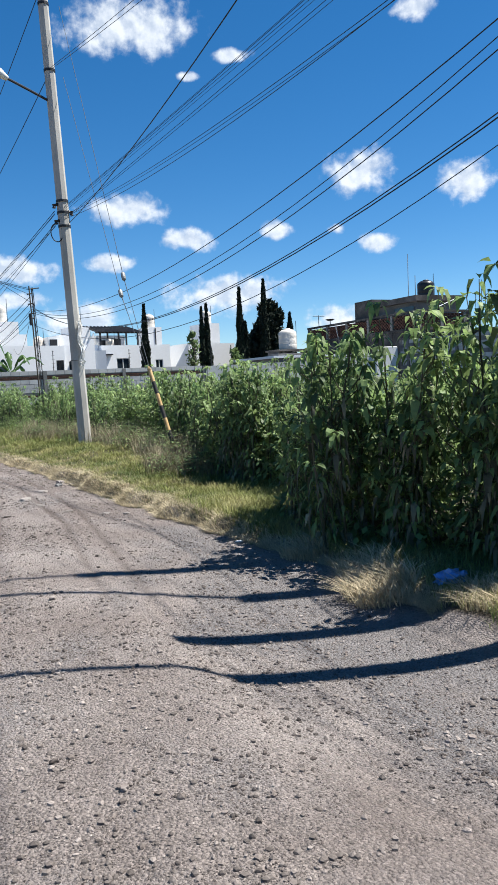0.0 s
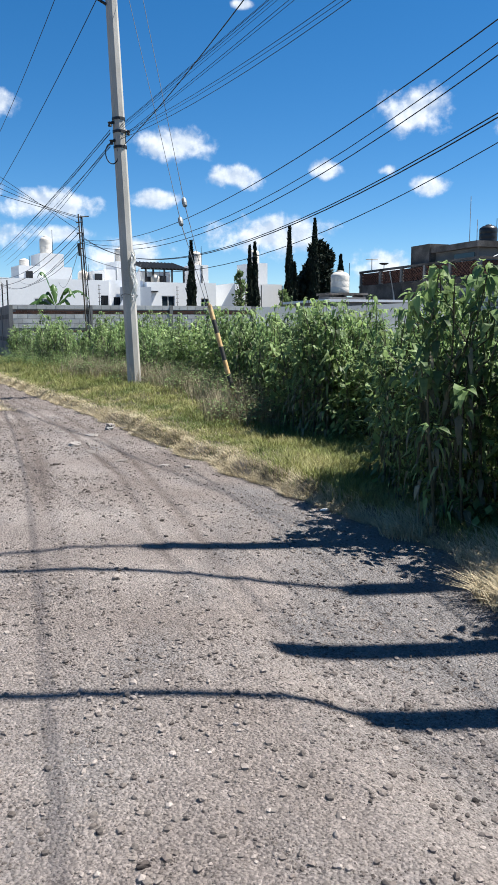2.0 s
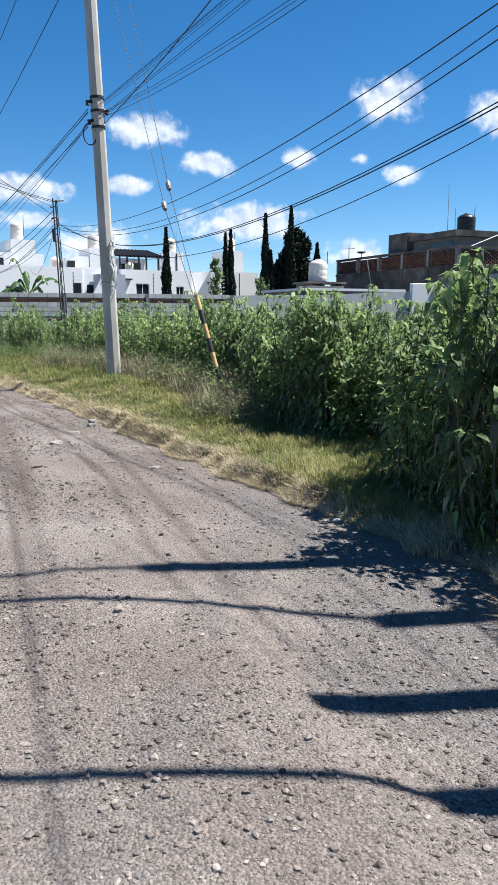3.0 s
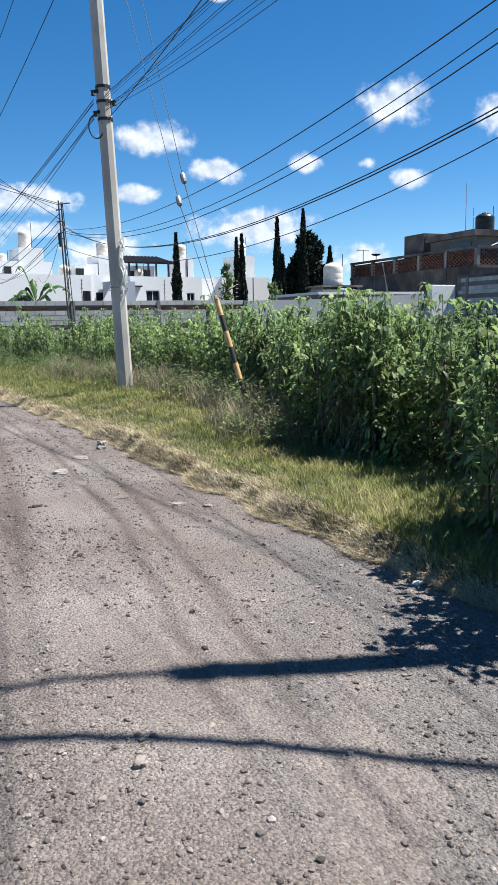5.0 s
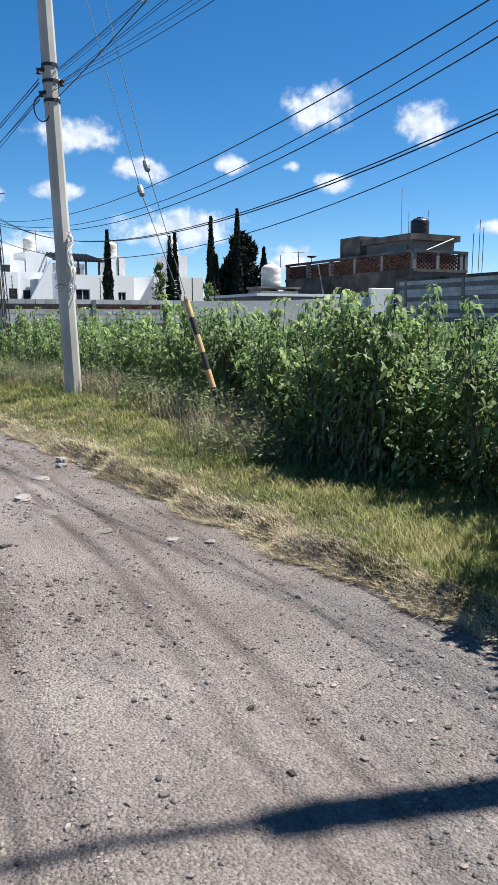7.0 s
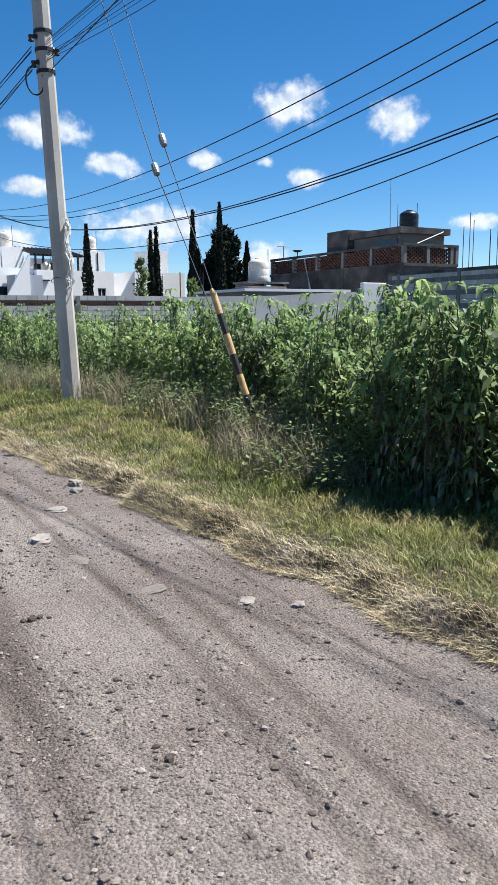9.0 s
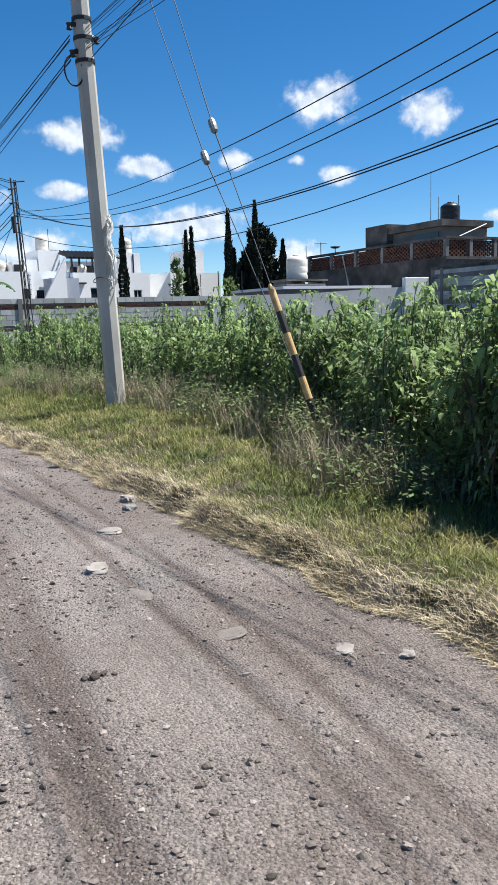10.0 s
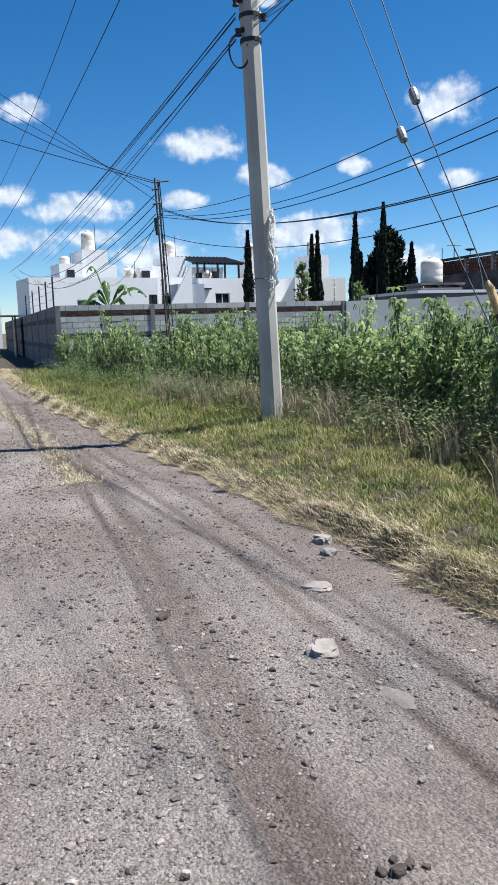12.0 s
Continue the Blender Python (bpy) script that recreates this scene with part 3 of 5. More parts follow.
def stair_gable():
    """Sloping stair parapets in shade between the white houses; the blue-grey one has its shade in the colour."""
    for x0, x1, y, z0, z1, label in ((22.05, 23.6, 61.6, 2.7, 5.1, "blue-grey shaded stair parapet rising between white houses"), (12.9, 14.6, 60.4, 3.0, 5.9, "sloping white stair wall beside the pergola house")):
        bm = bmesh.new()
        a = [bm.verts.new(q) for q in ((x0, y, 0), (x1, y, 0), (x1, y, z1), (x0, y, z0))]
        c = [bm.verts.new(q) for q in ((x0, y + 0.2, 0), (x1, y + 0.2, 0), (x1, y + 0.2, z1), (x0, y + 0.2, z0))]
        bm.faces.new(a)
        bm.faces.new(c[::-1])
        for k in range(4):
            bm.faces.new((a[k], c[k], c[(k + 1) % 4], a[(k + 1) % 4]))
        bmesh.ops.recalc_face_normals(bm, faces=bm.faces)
        tagged(part("stair_wall", bm, SHADED_WHITE if x0 > 15 else WHITE), label, "house")


stair_gable()
pergola()
HOUSE_TURN = Matrix.Translation((15, 62, 0)) @ Matrix.Rotation(radians(8), 4, "Z") @ Matrix.Translation((-15, -62, 0))
for ob in [o for o in scene.objects if o.parent is None and o.get("category") in ("house", "pergola") and o.get("label") != "low white house at the end of the lane"]:
    ob.matrix_basis = HOUSE_TURN @ ob.matrix_basis


def water_tank(x, y, z, r, h, material, label):
    t = thing("water_tank", (x, y, z), label, "water tank", "rooftop water tanks")
    if y > 60:
        t.matrix_basis = HOUSE_TURN @ pose(x, y, z)
    part("body", lathe(bmesh.new(), [(r * 0.96, 0), (r, 0.04 * h), (r, 0.24 * h), (r * 0.985, 0.26 * h), (r, 0.28 * h), (r, 0.5 * h), (r * 0.985, 0.52 * h), (r, 0.54 * h), (r, 0.76 * h),
                                     (r * 0.93, 0.83 * h), (r * 0.62, 0.93 * h), (r * 0.34, 0.95 * h)]), material, t, smooth=True)
    part("lid", lathe(bmesh.new(), [(r * 0.36, 0.93 * h), (r * 0.36, 0.98 * h), (r * 0.28, h), (r * 0.05, h * 1.01)]), material, t, smooth=True)
    part("pipe", tube(bmesh.new(), [(r + 0.06, 0, 0), (r + 0.06, 0, h * 0.9), (r + 0.06, 0, h * 1.35)], 0.02, 5), DARK_METAL, t)
    return t


water_tank(8.5, 64.2, 6.98, 0.46, 1.4, CREAM, "cream plastic water tank on a white tower")
water_tank(14.65, 64.6, 6.66, 0.46, 1.2, CREAM, "cream plastic water tank above the white house")
water_tank(11.35, 64.2, 4.65, 0.4, 1.3, CREAM, "cream plastic water tank behind a white parapet")
water_tank(6.7, 63.8, 6.0, 0.35, 0.6, CREAM, "small cream water tank on a roof room")
water_tank(21.1, 64.0, 6.6, 0.5, 1.2, CREAM, "cream plastic water tank on a white tower")
water_tank(26.9, 64.2, 6.95, 0.5, 1.25, CREAM, "cream plastic water tank on a white tower")
water_tank(17.2, 63.5, 4.6, 0.35, 1.1, CREAM, "cream plastic water tank under the pergola")


# ---- low roof with the white tank, behind the plaster wall ----
def low_house():
    h = thing("low_house", (0, 0, 0), "low grey outbuilding with a white roof edge", "house")
    part("wall", one_box(20.6, 27.0, 40.6, 46, 0, 2.86), CONCRETE, h)
    part("roof", one_box(20.4, 27.2, 40.4, 46.2, 2.86, 3.0), WHITE, h)
    part("tank_plinth", one_box(21.2, 23.6, 41.4, 42.8, 3.0, 3.16), CONCRETE, h)
    for a in ((21.2, 21.35), (22.2, 22.35), (23.45, 23.6)):
        part("plinth_leg", one_box(a[0], a[1], 41.45, 42.75, 3.16, 3.3), DARK_METAL, h)
    part("plinth_top", one_box(21.1, 23.7, 41.3, 42.9, 3.3, 3.4), DARK_CONCRETE, h)


low_house()
water_tank(22.25, 42.1, 3.4, 0.55, 1.3, CREAM, "cream-white plastic water tank on a low roof")


# ---- the brick house ----
def lattice(parent, origin, along, length, z0, z1):
    """A screen of bricks laid with gaps, in running bond; along: 'x' or 'y'."""
    bm = bmesh.new()
    rows = int((z1 - z0) / 0.105)
    for r in range(rows):
        u = (0.15 if r % 2 else 0.0)
        while u + 0.16 < length:
            z = z0 + r * 0.105
            if along == "x":
                box(bm, origin[0] + u, origin[0] + u + 0.17, origin[1], origin[1] + 0.12, z, z + 0.085)
            else:
                box(bm, origin[0], origin[0] + 0.12, origin[1] + u, origin[1] + u + 0.17, z, z + 0.085)
            u += 0.30
        if along == "x":
            box(bm, origin[0], origin[0] + length, origin[1] + 0.03, origin[1] + 0.09, z0 + r * 0.105 + 0.085, z0 + r * 0.105 + 0.105)
        else:
            box(bm, origin[0] + 0.03, origin[0] + 0.09, origin[1], origin[1] + length, z0 + r * 0.105 + 0.085, z0 + r * 0.105 + 0.105)
    tagged(part("brick_screen", bm, BRICK, parent, "openwork screen of red bricks"), kind="stuff")


def brick_house():
    h = thing("brick_house", (0, 0, 0), "unfinished grey house with red brick screens", "house")
    x0, x1, y0, y1 = 29.6, 33.6, 38.8, 52.6
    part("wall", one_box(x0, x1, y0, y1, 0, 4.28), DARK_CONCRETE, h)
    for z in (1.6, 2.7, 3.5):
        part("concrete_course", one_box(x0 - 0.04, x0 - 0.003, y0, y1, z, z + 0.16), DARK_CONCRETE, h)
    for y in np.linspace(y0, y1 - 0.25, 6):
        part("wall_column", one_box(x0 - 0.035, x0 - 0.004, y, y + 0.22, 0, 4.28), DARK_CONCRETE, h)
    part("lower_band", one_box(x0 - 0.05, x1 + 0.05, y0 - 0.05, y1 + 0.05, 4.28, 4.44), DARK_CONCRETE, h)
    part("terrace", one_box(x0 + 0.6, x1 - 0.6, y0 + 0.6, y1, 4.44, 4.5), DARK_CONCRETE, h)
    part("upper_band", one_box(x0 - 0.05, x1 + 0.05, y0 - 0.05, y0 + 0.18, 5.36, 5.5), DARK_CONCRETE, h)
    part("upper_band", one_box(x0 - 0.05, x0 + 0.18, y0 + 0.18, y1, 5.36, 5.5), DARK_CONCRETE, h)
    for y in np.linspace(y0, y1 - 0.25, 6):
        part("column", one_box(x0 - 0.03, x0 + 0.2, y, y + 0.22, 4.44, 5.36), CONCRETE, h)
    for x in (31.25, x1 - 0.55, x1 - 0.15):
        part("column", one_box(x, x + 0.22, y0 - 0.03, y0 + 0.2, 4.44, 5.36), CONCRETE, h)
    step = (y1 - 0.25 - y0) / 5
    for k in range(5):
        lattice(h, (x0 + 0.03, y0 + k * step + 0.22, 0), "y", step - 0.22, 4.46, 5.36)
    lattice(h, (x0 + 0.2, y0 + 0.02, 0), "x", 31.25 - x0 - 0.2, 4.46, 5.36)
    lattice(h, (31.47, y0 + 0.02, 0), "x", x1 - 0.55 - 31.47, 4.46, 5.36)
    # set-back upper storey
    part("upper_wall", one_box(x0 + 0.9, x1 + 0.2, y0 + 1.3, y0 + 6.0, 4.5, 6.15), CONCRETE, h)
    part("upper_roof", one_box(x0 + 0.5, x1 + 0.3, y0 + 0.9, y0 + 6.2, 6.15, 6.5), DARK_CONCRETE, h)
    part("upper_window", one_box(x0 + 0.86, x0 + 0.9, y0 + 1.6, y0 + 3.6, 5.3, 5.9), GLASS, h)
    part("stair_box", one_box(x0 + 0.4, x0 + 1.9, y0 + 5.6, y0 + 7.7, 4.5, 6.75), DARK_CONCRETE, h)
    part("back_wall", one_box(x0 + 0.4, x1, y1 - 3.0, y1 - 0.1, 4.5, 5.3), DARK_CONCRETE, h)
    part("ramp_rail", tube(bmesh.new(), [(x1 - 2.6, y0 + 0.75, 5.5), (x1 - 0.4, y0 + 0.75, 6.3)], 0.03, 6), WHITE, h)
    for k, (x, y, z, top) in enumerate(((34.6, 38.9, 3.4, 7.4), (34.9, 38.9, 3.4, 7.0), (36.3, 38.9, 3.4, 6.2), (36.6, 39.2, 3.4, 6.6), (36.9, 38.9, 3.4, 6.9), (34.2, 39.0, 5.0, 6.6))):
        part("rebar", tube(bmesh.new(), [(x, y, 0.0), (x + 0.05, y, top)], 0.022, 5), RUST, h)
    part("dish_arm", tube(bmesh.new(), [(29.7, 49.4, 5.5), (29.7, 49.4, 5.75)], 0.03, 5), DARK_METAL, h)
    part("satellite_dish", lathe(bmesh.new(), [(0.02, 0), (0.2, 0.03), (0.34, 0.12), (0.33, 0.14), (0.2, 0.06), (0.02, 0.04)], (29.7, 49.4, 5.75)), DARK_METAL, h)
    part("antenna", tube(bmesh.new(), [(29.9, 51.4, 5.4), (29.9, 51.4, 6.35)], 0.03, 5), DARK_METAL, h)
    part("antenna_bar", tube(bmesh.new(), [(29.4, 51.4, 6.3), (30.4, 51.4, 6.3)], 0.03, 5), DARK_METAL, h)
    part("drain_pipe", tube(bmesh.new(), [(29.45, 47.0, 0.0), (29.45, 47.6, 3.4), (29.45, 48.2, 5.2)], 0.06, 6), CREAM, h)
    part("mast", tube(bmesh.new(), [(31.2, 41.9, 6.5), (31.2, 41.9, 9.4)], 0.025, 5), GALVANISED, h)
    part("mast", tube(bmesh.new(), [(31.6, 41.7, 6.5), (31.6, 41.7, 8.0)], 0.025, 5), GALVANISED, h)


brick_house()
water_tank(32.3, 41.5, 6.5, 0.56, 1.2, BLACK_PLASTIC, "black plastic water tank on the brick house roof")


# ---- trees ----
def clumps(n, shape, size, seed, lift=0.6):
    """n small tufts of crossed leaf blades; shape(rng) gives a place inside the crown."""
    r = np.random.default_rng(seed)
    verts, faces = [], []
    for _ in range(n):
        c = np.array(shape(r))
        s = size * r.uniform(0.5, 1.3)
        a = r.normal(size=3)
        a[2] = abs(a[2]) + lift
        a /= np.linalg.norm(a)
        b = np.cross(a, r.normal(size=3))
        b /= np.linalg.norm(b)
        w = np.cross(a, b)
        k = len(verts)
        verts += [list(c - b * s * 0.35), list(c + w * s * 0.12), list(c + b * s * 0.35), list(c + a * s)]
        faces += [[k, k + 1, k + 3], [k + 1, k + 2, k + 3]]
    return verts, faces


def cypress(x, y, tall, wide, seed, label="slender dark green cypress behind the wall"):
    t = thing("cypress", (x, y, 0), label, "tree", "cypresses behind the wall")
    part("trunk", tube(bmesh.new(), [(0, 0, 0), (0, 0, tall * 0.5), (0.03, 0, tall * 0.9)], [0.13, 0.08, 0.02], 7), BARK, t)

    def inside(r):
        u = r.uniform(0.04, 1) ** 0.9
        w = 0.84 * wide * (0.6 + 0.4 * math.sin(min(1, u * 2.6) * math.pi / 2)) * (1 - max(0, (u - 0.28) / 0.72)) ** 0.8 * (1 + 0.18 * math.sin(u * 23 + seed))
        a = r.uniform(0, 2 * math.pi)
        q = w * math.sqrt(r.uniform(0.1, 1))
        return q * math.cos(a), q * math.sin(a), u * tall * 0.97

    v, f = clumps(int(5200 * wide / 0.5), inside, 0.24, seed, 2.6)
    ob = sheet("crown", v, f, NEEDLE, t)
    return t


for k, (x, y, tall, wide) in enumerate(((18.85, 60, 8.2, 0.55), (23.75, 60, 8.0, 0.42), (24.25, 60.1, 8.3, 0.5), (27.25, 60, 9.7, 0.62), (27.9, 60.4, 6.8, 0.5), (29.25, 59.4, 10.35, 0.68), (32.0, 60, 7.5, 0.75), (32.4, 60.6, 6.2, 0.5))):
    cypress(x, y, tall, wide, 20 + k)


def broad_tree(x, y, tall, wide, seed, n, material, label, leaf=0.4):
    t = thing("tree", (x, y, 0), label, "tree")
    r = np.random.default_rng(seed)
    part("trunk", tube(bmesh.new(), [(0, 0, 0), (0.05, 0, tall * 0.35), (0, 0.05, tall * 0.75)], [0.2, 0.15, 0.05], 8), BARK, t)
    lobes = []
    for k in range(11):
        a, z = r.uniform(0, 6.28), tall * (0.25 + 0.62 * k / 10)
        q = wide * r.uniform(0.2, 0.55) * (1.1 - 0.7 * z / tall)
        lobes.append((q * math.cos(a), q * math.sin(a), z, wide * (0.85 - 0.55 * z / tall) * r.uniform(0.75, 1.1)))
        part("limb", tube(bmesh.new(), [(0, 0, tall * 0.3), (lobes[-1][0] * 0.6, lobes[-1][1] * 0.6, z * 0.9), lobes[-1][:3]], [0.07, 0.04, 0.015], 6), BARK, t)

    def inside(g):
        lx, ly, lz, lr = lobes[int(g.integers(len(lobes)))]
        d = g.normal(size=3)
        d = d / np.linalg.norm(d) * lr * g.uniform(0.4, 1.05)
        return lx + d[0], ly + d[1], lz + d[2] * 1.15

    v, f = clumps(n, inside, leaf, seed + 1, 0.3)
    sheet("crown", v, f, material, t)


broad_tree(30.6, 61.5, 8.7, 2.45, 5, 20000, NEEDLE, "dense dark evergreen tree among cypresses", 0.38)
broad_tree(22.4, 58.5, 6.3, 0.9, 8, 500, LEAF, "thin young tree before a white house", 0.3)
broad_tree(22.3, 50, 4.2, 0.8, 9, 500, LEAF, "small green tree behind the wall", 0.3)


def banana(x, y):
    t = thing("banana_plant", (x, y, 0), "banana plant with long torn arching leaves behind wall", "plant")
    part("trunk", tube(bmesh.new(), [(0, 0, 0), (0.03, 0, 1.2), (0, 0, 2.45)], [0.14, 0.11, 0.06], 9), STEM, t)
    r = random.Random(4)
    for az, reach, lift, drop in ((172, 0.85, 2.1, 0.5), (8, 1.65, 1.35, 0.75), (-35, 1.0, 1.5, 0.9), (186, 1.6, 0.85, 0.95), (205, 1.15, 1.2, 1.0), (25, 0.9, 0.95, 0.9), (95, 0.8, 1.6, 0.6), (-80, 0.7, 0.7, 0.9), (160, 0.55, 1.1, 0.4)):
        bm = bmesh.new()
        rows = []
        c, s = math.cos(radians(az)), math.sin(radians(az))
        for i in range(19):
            u = i / 18
            q, z = reach * u, 2.3 + lift * math.sin(u * 1.9) - drop * u * u
            w = 0.21 * math.sin(min(1, 0.03 + max(0, u - 0.14) * 1.13) * math.pi) ** 0.55 if u > 0.14 else 0.025
            torn = r.uniform(0.6, 1.0)
            rows.append([bm.verts.new((q * c - e * w * s * torn, q * s + e * w * c * torn, z - abs(e) * (0.5 + 0.5 * r.random()) * w)) for e in (-1, -0.5, 0, 0.5, 1)])
        for k, (a, b) in enumerate(zip(rows, rows[1:])):
            for i in range(4):
                if i in (0, 3) and k > 4 and r.random() < 0.18:
                    continue
                bm.faces.new((a[i], a[i + 1], b[i + 1], b[i]))
        part("leaf", bm, BANANA, t, smooth=True)


banana(5.5, 39.5)


# ---- poles and wires ----
def concrete_pole():
    p = thing("utility_pole", (3.99, 17.6, 0), "tall tapered octagonal grey concrete utility pole", "pole")
    bm = bmesh.new()
    lathe(bm, [(0.148, 0), (0.146, 0.4), (0.138, 2.5), (0.126, 6), (0.10, 12.4)], sides=8)
    bmesh.ops.rotate(bm, verts=bm.verts, matrix=Matrix.Rotation(radians(36), 3, "Z"))
    part("shaft", bm, CONCRETE_POLE, p)
    for z in (5.45, 5.7, 5.15, 8.5, 9.9):
        bm = bmesh.new()
        r = 0.15 - 0.004 * z
        lathe(bm, [(r, -0.025), (r + 0.012, -0.025), (r + 0.012, 0.025), (r, 0.025)], (0, 0, z), 12)
        part("clamp_band", bm, DARK_METAL, p)
    for z, dx in ((5.6, -0.2), (5.25, -0.19), (5.45, 0.17)):
        part("bracket", tube(bmesh.new(), [(0, -0.02, z), (dx * 0.7, -0.05, z + 0.02), (dx, -0.06, z - 0.01)], [0.03, 0.035, 0.03], 6), DARK_METAL, p)
        part("insulator", lathe(bmesh.new(), [(0.02, -0.05), (0.045, -0.04), (0.03, 0), (0.045, 0.04), (0.02, 0.05)], (dx, -0.06, z - 0.02), 8), BLACK_PLASTIC, p)
    loop = [(-0.2 - 0.13 * math.sin(a), -0.08, 5.0 + 0.2 * math.cos(a)) for a in np.linspace(0.2, 5.2, 14)]
    part("cable_loop", tube(bmesh.new(), loop, 0.012, 5), CABLE, p)
    # lamp arm and head over the lane
    part("cross_arm", one_box(-0.3, 1.15, -0.05, 0.05, 11.85, 11.95), GALVANISED, p)
    part("lamp_arm", tube(bmesh.new(), [(-0.1, 0, 7.87), (-0.5, -0.1, 8.02), (-1.0, -0.22, 8.2)], 0.028, 7), DARK_METAL, p)
    head = bmesh.new()
    tube(head, [(-0.95, -0.21, 8.18), (-1.1, -0.25, 8.26), (-1.4, -0.32, 8.34), (-1.7, -0.4, 8.38), (-1.78, -0.42, 8.37)], [0.05, 0.1, 0.14, 0.11, 0.03], 10)
    lamp_head = part("lamp_head", head, WHITE_PLASTIC, p, "pale grey street lamp head", smooth=True)
    part("lens", tube(bmesh.new(), [(-1.2, -0.27, 8.2), (-1.4, -0.32, 8.19), (-1.6, -0.37, 8.25)], [0.04, 0.08, 0.04], 8), CREAM, lamp_head)
    # torn plastic sheeting tied round the shaft
    r = random.Random(3)
    bm = bmesh.new()
    rows = []
    for i in range(13):
        z = 3.05 - 0.085 * i
        a0 = radians(-82 + 8 * math.sin(i))
        wide = radians(48 + 18 * math.sin(i * 1.3) - (30 if i > 9 else 0))
        rows.append([bm.verts.new(((0.155 + 0.04 * r.random() + (0.05 if i > 7 else 0)) * math.cos(a0 + wide * k / 7), (0.155 + 0.04 * r.random()) * math.sin(a0 + wide * k / 7), z + 0.03 * r.uniform(-1, 1))) for k in range(8)])
    for a, b in zip(rows, rows[1:]):
        for k in range(7):
            bm.faces.new((a[k], a[k + 1], b[k + 1], b[k]))
    bmesh.ops.solidify(bm, geom=bm.faces[:], thickness=0.006)
    part("torn_sheeting", bm, CLOTH, p, "torn white plastic sheeting")
    p.rotation_euler = (0, radians(-2.1), 0)
    part("tie", tube(bmesh.new(), [(0.175 * math.cos(a), 0.175 * math.sin(a), 2.15 + 0.03 * math.sin(2 * a)) for a in np.linspace(0, 6.28, 20)], 0.006, 5), DARK_METAL, p)


concrete_pole()


def guy():
    g = thing("guy_guard", (4.42, 12.45, 0), "leaning yellow and black striped guy wire guard", "guy guard")
    a, b = Vector((0, 0, 0.1)), Vector((-0.25, 0.66, 1.8))
    n = 8
    for k in range(n):
        p, q = a.lerp(b, k / n), a.lerp(b, (k + 1) / n)
        part("band", tube(bmesh.new(), [p, q], 0.036, 14), BLACK_PAINT if k % 2 == 0 else YELLOW, g, smooth=False)
    part("cap", tube(bmesh.new(), [b, b + Vector((-0.01, 0.025, 0.06))], [0.038, 0.016], 14), YELLOW, g)
    for name, top, knot, foot in (("guy_wire", (3.97, 17.6, 9.9), (4.09, 14.15, 3.57), (4.17, 13.1, 1.8)), ("guy_wire", (3.97, 17.6, 8.4), (4.08, 14.35, 3.28), (4.4, 12.35, 0.12))):
        w = thing("guy_wire", (0, 0, 0), "steel guy wire with a strain insulator", "wire", "guy wires of the pole")
        part("strand", tube(bmesh.new(), [top, knot, foot], 0.0055, 6), GUY, w)
        d = (Vector(top) - Vector(knot)).normalized()
        k = Vector(knot)
        part("strain_insulator", tube(bmesh.new(), [k - d * 0.09, k - d * 0.07, k - d * 0.02, k + d * 0.02, k + d * 0.07, k + d * 0.09], [0.02, 0.038, 0.044, 0.044, 0.038, 0.02], 10), PORCELAIN, w, "pale porcelain strain insulator")
        part("grip", tube(bmesh.new(), [k + d * 0.1, k + d * 0.55], 0.007, 6), GUY, w)
        part("grip", tube(bmesh.new(), [k - d * 0.1, k - (k - Vector(foot)).normalized() * 0.5], 0.007, 6), GUY, w)


guy()


def small_pole():
    p = thing("small_pole", (4.24, 24.6, 0), "slim dark wooden telephone pole carrying many cables", "pole")
    part("shaft", tube(bmesh.new(), [(0.05, 0, 0), (0.02, 0, 2.4), (0, 0, 4.75)], [0.024, 0.022, 0.02], 9), WOOD, p)
    part("peg", tube(bmesh.new(), [(0, 0, 4.66), (0.3, 0, 4.69)], 0.018, 5), DARK_METAL, p)
    for z in (4.5, 4.2, 3.9, 3.75):
        part("hook", tube(bmesh.new(), [(-0.08, 0, z), (0.09, 0, z + 0.03)], 0.02, 6), DARK_METAL, p)
    part("splice_box", tube(bmesh.new(), [(-0.04, -0.05, 3.55), (-0.05, -0.05, 3.9)], [0.035, 0.045], 8), BLACK_PLASTIC, p)
    p.rotation_euler = (0, radians(-1.6), 0)
    m = thing("lattice_mast", (4.34, 24.7, 0), "thin triangular steel lattice mast", "mast")
    legs = [(0.0, 0.0), (0.14, 0.0), (0.07, 0.12)]
    for a in legs:
        part("leg", tube(bmesh.new(), [(a[0], a[1], 0), (a[0] * 0.3 - 0.15, a[1] * 0.3, 4.72)], 0.012, 5), DARK_METAL, m)
    for k in range(22):
        u0, u1 = k / 22, (k + 1) / 22
        a, b = legs[k % 3], legs[(k + 1) % 3]
        part("rung", tube(bmesh.new(), [(a[0] * (1 - 0.7 * u0) - 0.15 * u0, a[1] * (1 - 0.7 * u0), 4.72 * u0), (b[0] * (1 - 0.7 * u1) - 0.15 * u1, b[1] * (1 - 0.7 * u1), 4.72 * u1)], 0.007, 4), DARK_METAL, m)


small_pole()


def wire(a, b, sag, r, label="black overhead cable sagging between poles"):
    a, b = Vector(a), Vector(b)
    n = 28
    path = []
    for i in range(n + 1):
        u = i / n
        q = a.lerp(b, u)
        q.z -= 4 * sag * u * (1 - u)
        path.append(q)
    tagged(part("overhead_cable", tube(bmesh.new(), path, r, 5), CABLE), label, "cable", "overhead cables")


